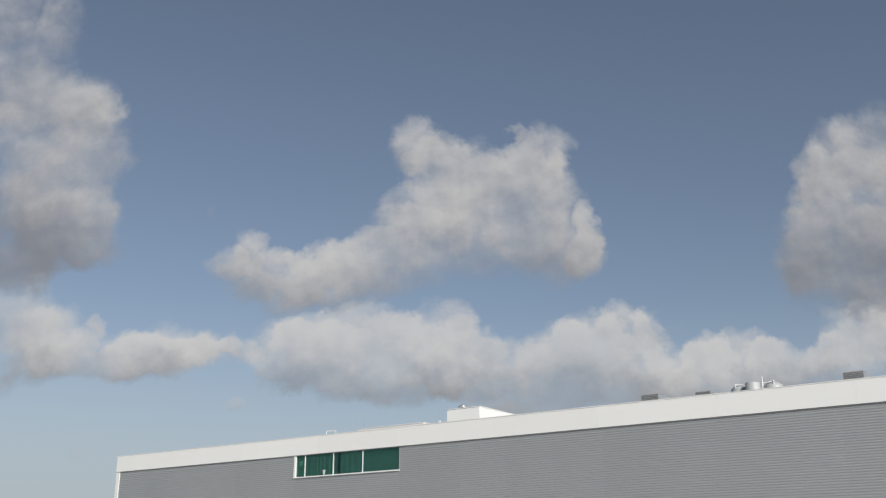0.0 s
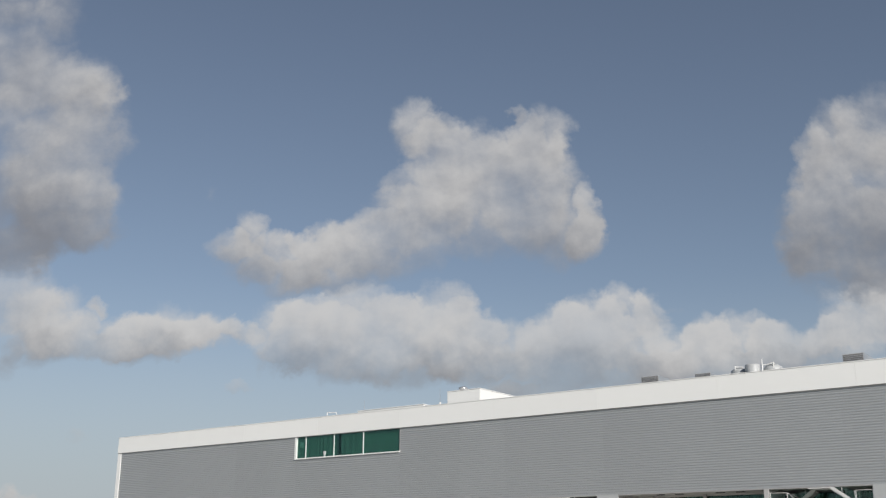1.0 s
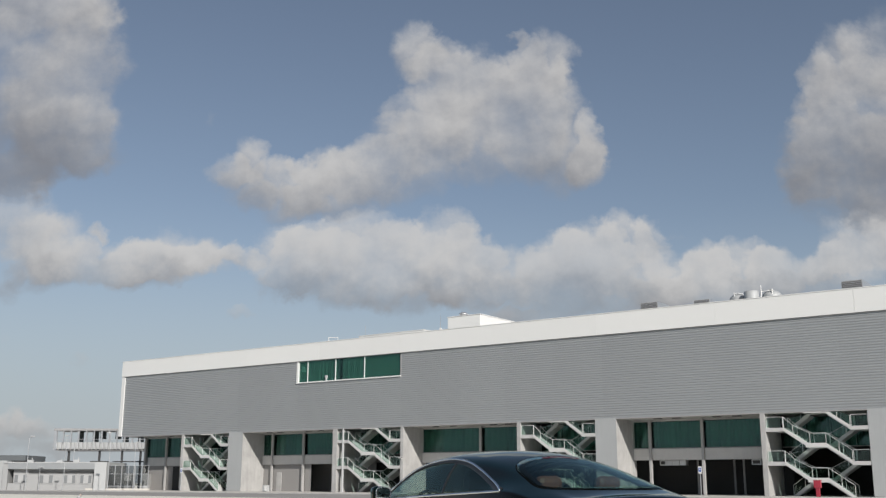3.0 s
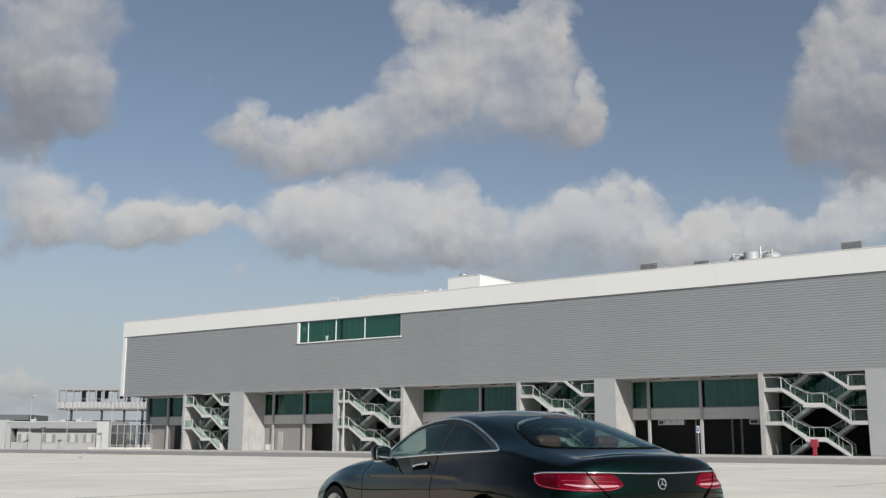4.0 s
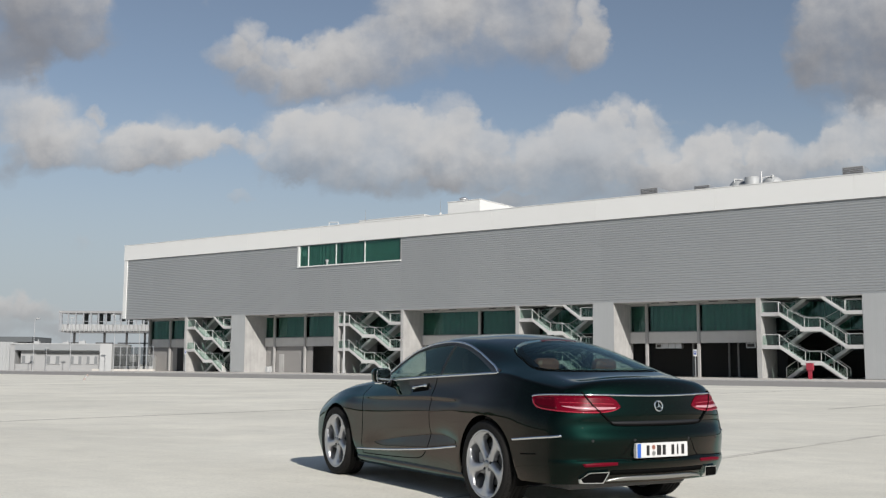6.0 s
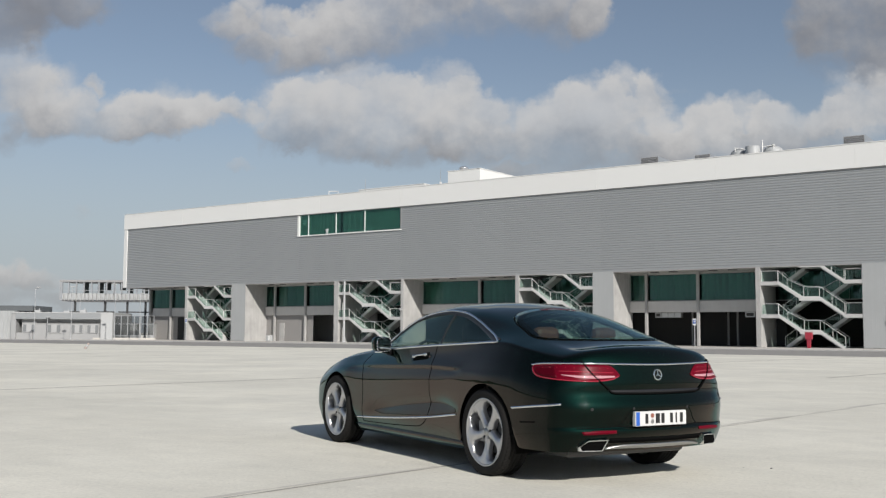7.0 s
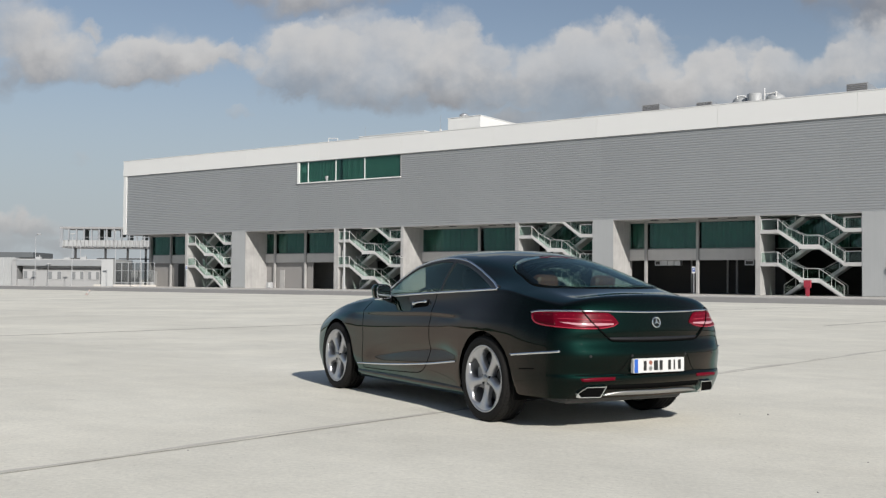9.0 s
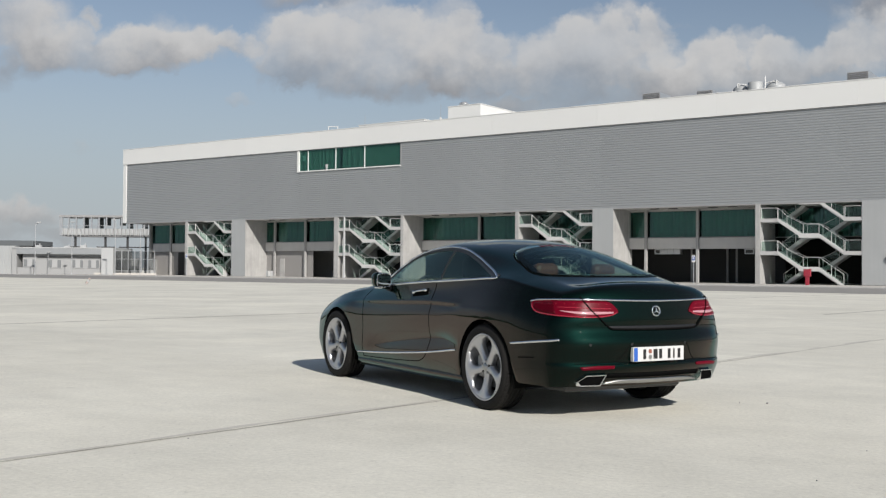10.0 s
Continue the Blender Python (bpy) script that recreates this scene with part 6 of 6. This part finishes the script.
MESH = glass("grey_fence_mesh", (0.62, 0.63, 0.63), gloss_rough=0.4, gain=1.5, sheen=(0.6, 0.6, 0.6))
fence = thing("fence", pose(-47.6, 149.4, 0), "grey mesh fence between the office and the hall", "fence")
for k in range(7):
    part("post", box(k * 0.95 - 0.035, k * 0.95 + 0.035, -0.05, 0.05, 0, 3.6), GALV, fence)
for z in (0.6, 2.3, 3.5):
    part("rail", box(0, 5.8, -0.03, 0.03, z, z + 0.05), GALV, fence)
for k in range(6):
    part("panel", box(k * 0.95 + 0.08, k * 0.95 + 0.87, -0.015, 0.015, 0.72, 3.45), MESH, fence)
part("kerb", box(-3.0, 6.0, -0.3, 0.1, 0, 0.32), PAVING, fence)
for x, wide in ((-45.9, 1.0), (-43.4, 0.8)):
    cab = thing("white_cabin", pose(x, 153.0, 0), "plain white cabin standing behind the fence", "cabin", "cabins behind the fence")
    part("wall", box(-wide / 2, wide / 2, 0, 2, 0, 2.4, 0.03), PALE_PANEL, cab)
    part("roof", box(-wide / 2 - 0.05, wide / 2 + 0.05, -0.05, 2.05, 2.404, 2.5), GREY_METAL, cab)


def street_lamp(x, y, high, arm):
    lp = thing("street_lamp", pose(x, y, 0), "tall grey street lamp with a flat white head", "street lamp", "street lamps")
    part("pole", rod(bmesh.new(), (0, 0, 0), (0, 0, high), 0.06, 0.035, 10), GALV, lp)
    part("arm", rod(bmesh.new(), (0, 0, high - 0.05), (arm, 0, high + 0.12), 0.045, seg=8), GALV, lp)
    part("head", box(arm - 0.28, arm + 0.28, -0.14, 0.14, high + 0.07, high + 0.20, 0.04), PALE_PANEL, lp)


for x, y, high, arm in ((-55.5, 140, 7.0, 0.45), (-50.5, 140, 7.1, 0.05), (-52.9, 150, 6.3, 0.3), (-44.6, 140, 7.5, -0.25), (-41.5, 141, 6.3, 0.3), (-57.0, 148.5, 3.1, 0.1)):
    street_lamp(x, y, high, arm)
stub = thing("bollard", pose(-24.4, 70.4, 0), "small leaning faded red bollard on the concrete", "bollard")
part("post", rod(bmesh.new(), (0, 0, 0.0), (0.26, 0, 0.38), 0.09, 0.07, 12), FADED_RED, stub)
part("band", rod(bmesh.new(), (0.11, 0, 0.160), (0.19, 0, 0.277), 0.087, 0.08, 12), PALE_PANEL, stub)

PEBBLE = mat("dark_pebble", (0.17, 0.16, 0.15), 0.8, vary=0.2)
for x, y, r in ((2.83, 8.98, 0.010), (2.60, 9.02, 0.005), (2.06, 5.67, 0.005), (2.73, 6.63, 0.005), (-1.69, 6.89, 0.006)):
    bm = bmesh.new()
    bmesh.ops.create_icosphere(bm, subdivisions=2, radius=r)
    for v in bm.verts:
        v.co *= 1.0 + 0.35 * noise.noise(v.co * (1.1 / r) + Vector((x, y, 0)))
        v.co.z *= 0.6
    pebble = part("pebble", bm, PEBBLE, None, smooth=True, local=pose(x, y, r * 0.45))
    tagged(pebble, "tiny dark stone lying on the pale concrete", "pebble", "loose pebbles")

# ---- slabs of the apron: long strips, every third joint wide and sealed ----
STRIP, LENGTH = 4.65, 13.95
LINE = Matrix.Translation((-0.01, 8.98, 0)) @ Matrix.Rotation(radians(49.2), 4, "Z")   # x along the joints
slab_mesh = None
rng = random.Random(5)
for i in range(-4, 12):
    for j in range(-3, 6):
        a = 0.03 if i in (-3, 3) else 0.003
        b = 0.03 if i + 1 in (-3, 3) else 0.003
        key = (a, b)
        if slab_mesh is None:
            slab_mesh = {}
        m = LINE @ pose(j * LENGTH, i * STRIP, 0)
        if key not in slab_mesh:
            bm = bmesh.new()
            solid(bm, 0.002, LENGTH - 0.002, a, STRIP - b, -0.02, 0.0)
            me = bpy.data.meshes.new("slab")
            bm.to_mesh(me)
            bm.free()
            me.materials.append(CONCRETE_SLAB)
            slab_mesh[key] = me
        share("slab", slab_mesh[key], ground, m)


def strip(wide_of, off_of, lift):
    """A thin uneven band along a joint."""
    bm = bmesh.new()
    last = None
    for k in range(141):
        x = LENGTH * k / 140
        w = wide_of(x)
        if w <= 0.004:
            last = None
            continue
        pair = (bm.verts.new((x, off_of(x) - w, lift)), bm.verts.new((x, off_of(x) + w, lift)))
        if last:
            bm.faces.new((last[0], pair[0], pair[1], last[1]))
        last = pair
    return bm


for i in (-3, 0, 3):
    for j in range(-3, 6):
        base = 0.013 if i == 0 else 0.060
        part("joint_seal", strip(lambda x: base + 0.012 * noise.noise((x * 2.3, i * 3.1, j * 1.7)) + 0.012 * max(0.0, noise.noise((x * 0.5, i, j * 7.0))), lambda x: 0.012 * noise.noise((x * 1.1, i * 5.0, j + 0.5)), 0.0022), JOINT_PALE if i == 0 else JOINT_SEAL, ground, local=LINE @ pose(j * LENGTH, i * STRIP, 0))
        if i == 0:
            part("filler_smear", strip(lambda x: 0.10 * (noise.noise((x * 0.8, j * 3.0, 2.0)) + 0.25) + 0.03 * noise.noise((x * 4.0, j, 9.0)), lambda x: 0.07 + 0.05 * noise.noise((x * 0.7, j * 2.0, 4.0)), 0.0012), SMEAR, ground, local=LINE @ pose(j * LENGTH, 0, 0))

part("joint_seal", strip(lambda x: 0.05 + 0.02 * noise.noise((x * 2.0, 1.0, 4.0)) if 7.4 < x < 13.9 else 0.0, lambda x: 0.02 * noise.noise((x * 0.9, 2.0, 0.5)), 0.0022), JOINT_SEAL, ground, local=LINE @ pose(LENGTH, STRIP, 0))

# ---- low woods on the horizon ----
WOODS = mat("far_woods_foliage", (0.05, 0.065, 0.04), 0.9, vary=0.3, scale=0.02, stain=0.3, stain_scale=0.03)
bm = bmesh.new()
rows = []
for k in range(241):
    a = radians(122 + (420 - 122) * k / 240)
    r = 520 + 60 * noise.noise((k * 0.05, 3.0, 0.0))
    high = 10.5 + 6.0 * noise.noise((k * 0.21, 0.0, 1.0)) + 2.0 * noise.noise((k * 0.9, 5.0, 1.0))
    rows.append([bm.verts.new((r * math.cos(a), r * math.sin(a), -0.1)), bm.verts.new((r * 1.005 * math.cos(a), r * 1.005 * math.sin(a), high * 0.75)), bm.verts.new((r * 1.02 * math.cos(a), r * 1.02 * math.sin(a), high)), bm.verts.new((r * 1.06 * math.cos(a), r * 1.06 * math.sin(a), -0.1))])
for p, q in zip(rows, rows[1:]):
    for c in range(3):
        bm.faces.new((p[c], q[c], q[c + 1], p[c + 1]))
woods = part("far_woods", bm, WOODS, None)
tagged(woods, "low dark belt of far woods on the horizon", "woods", kind="stuff")
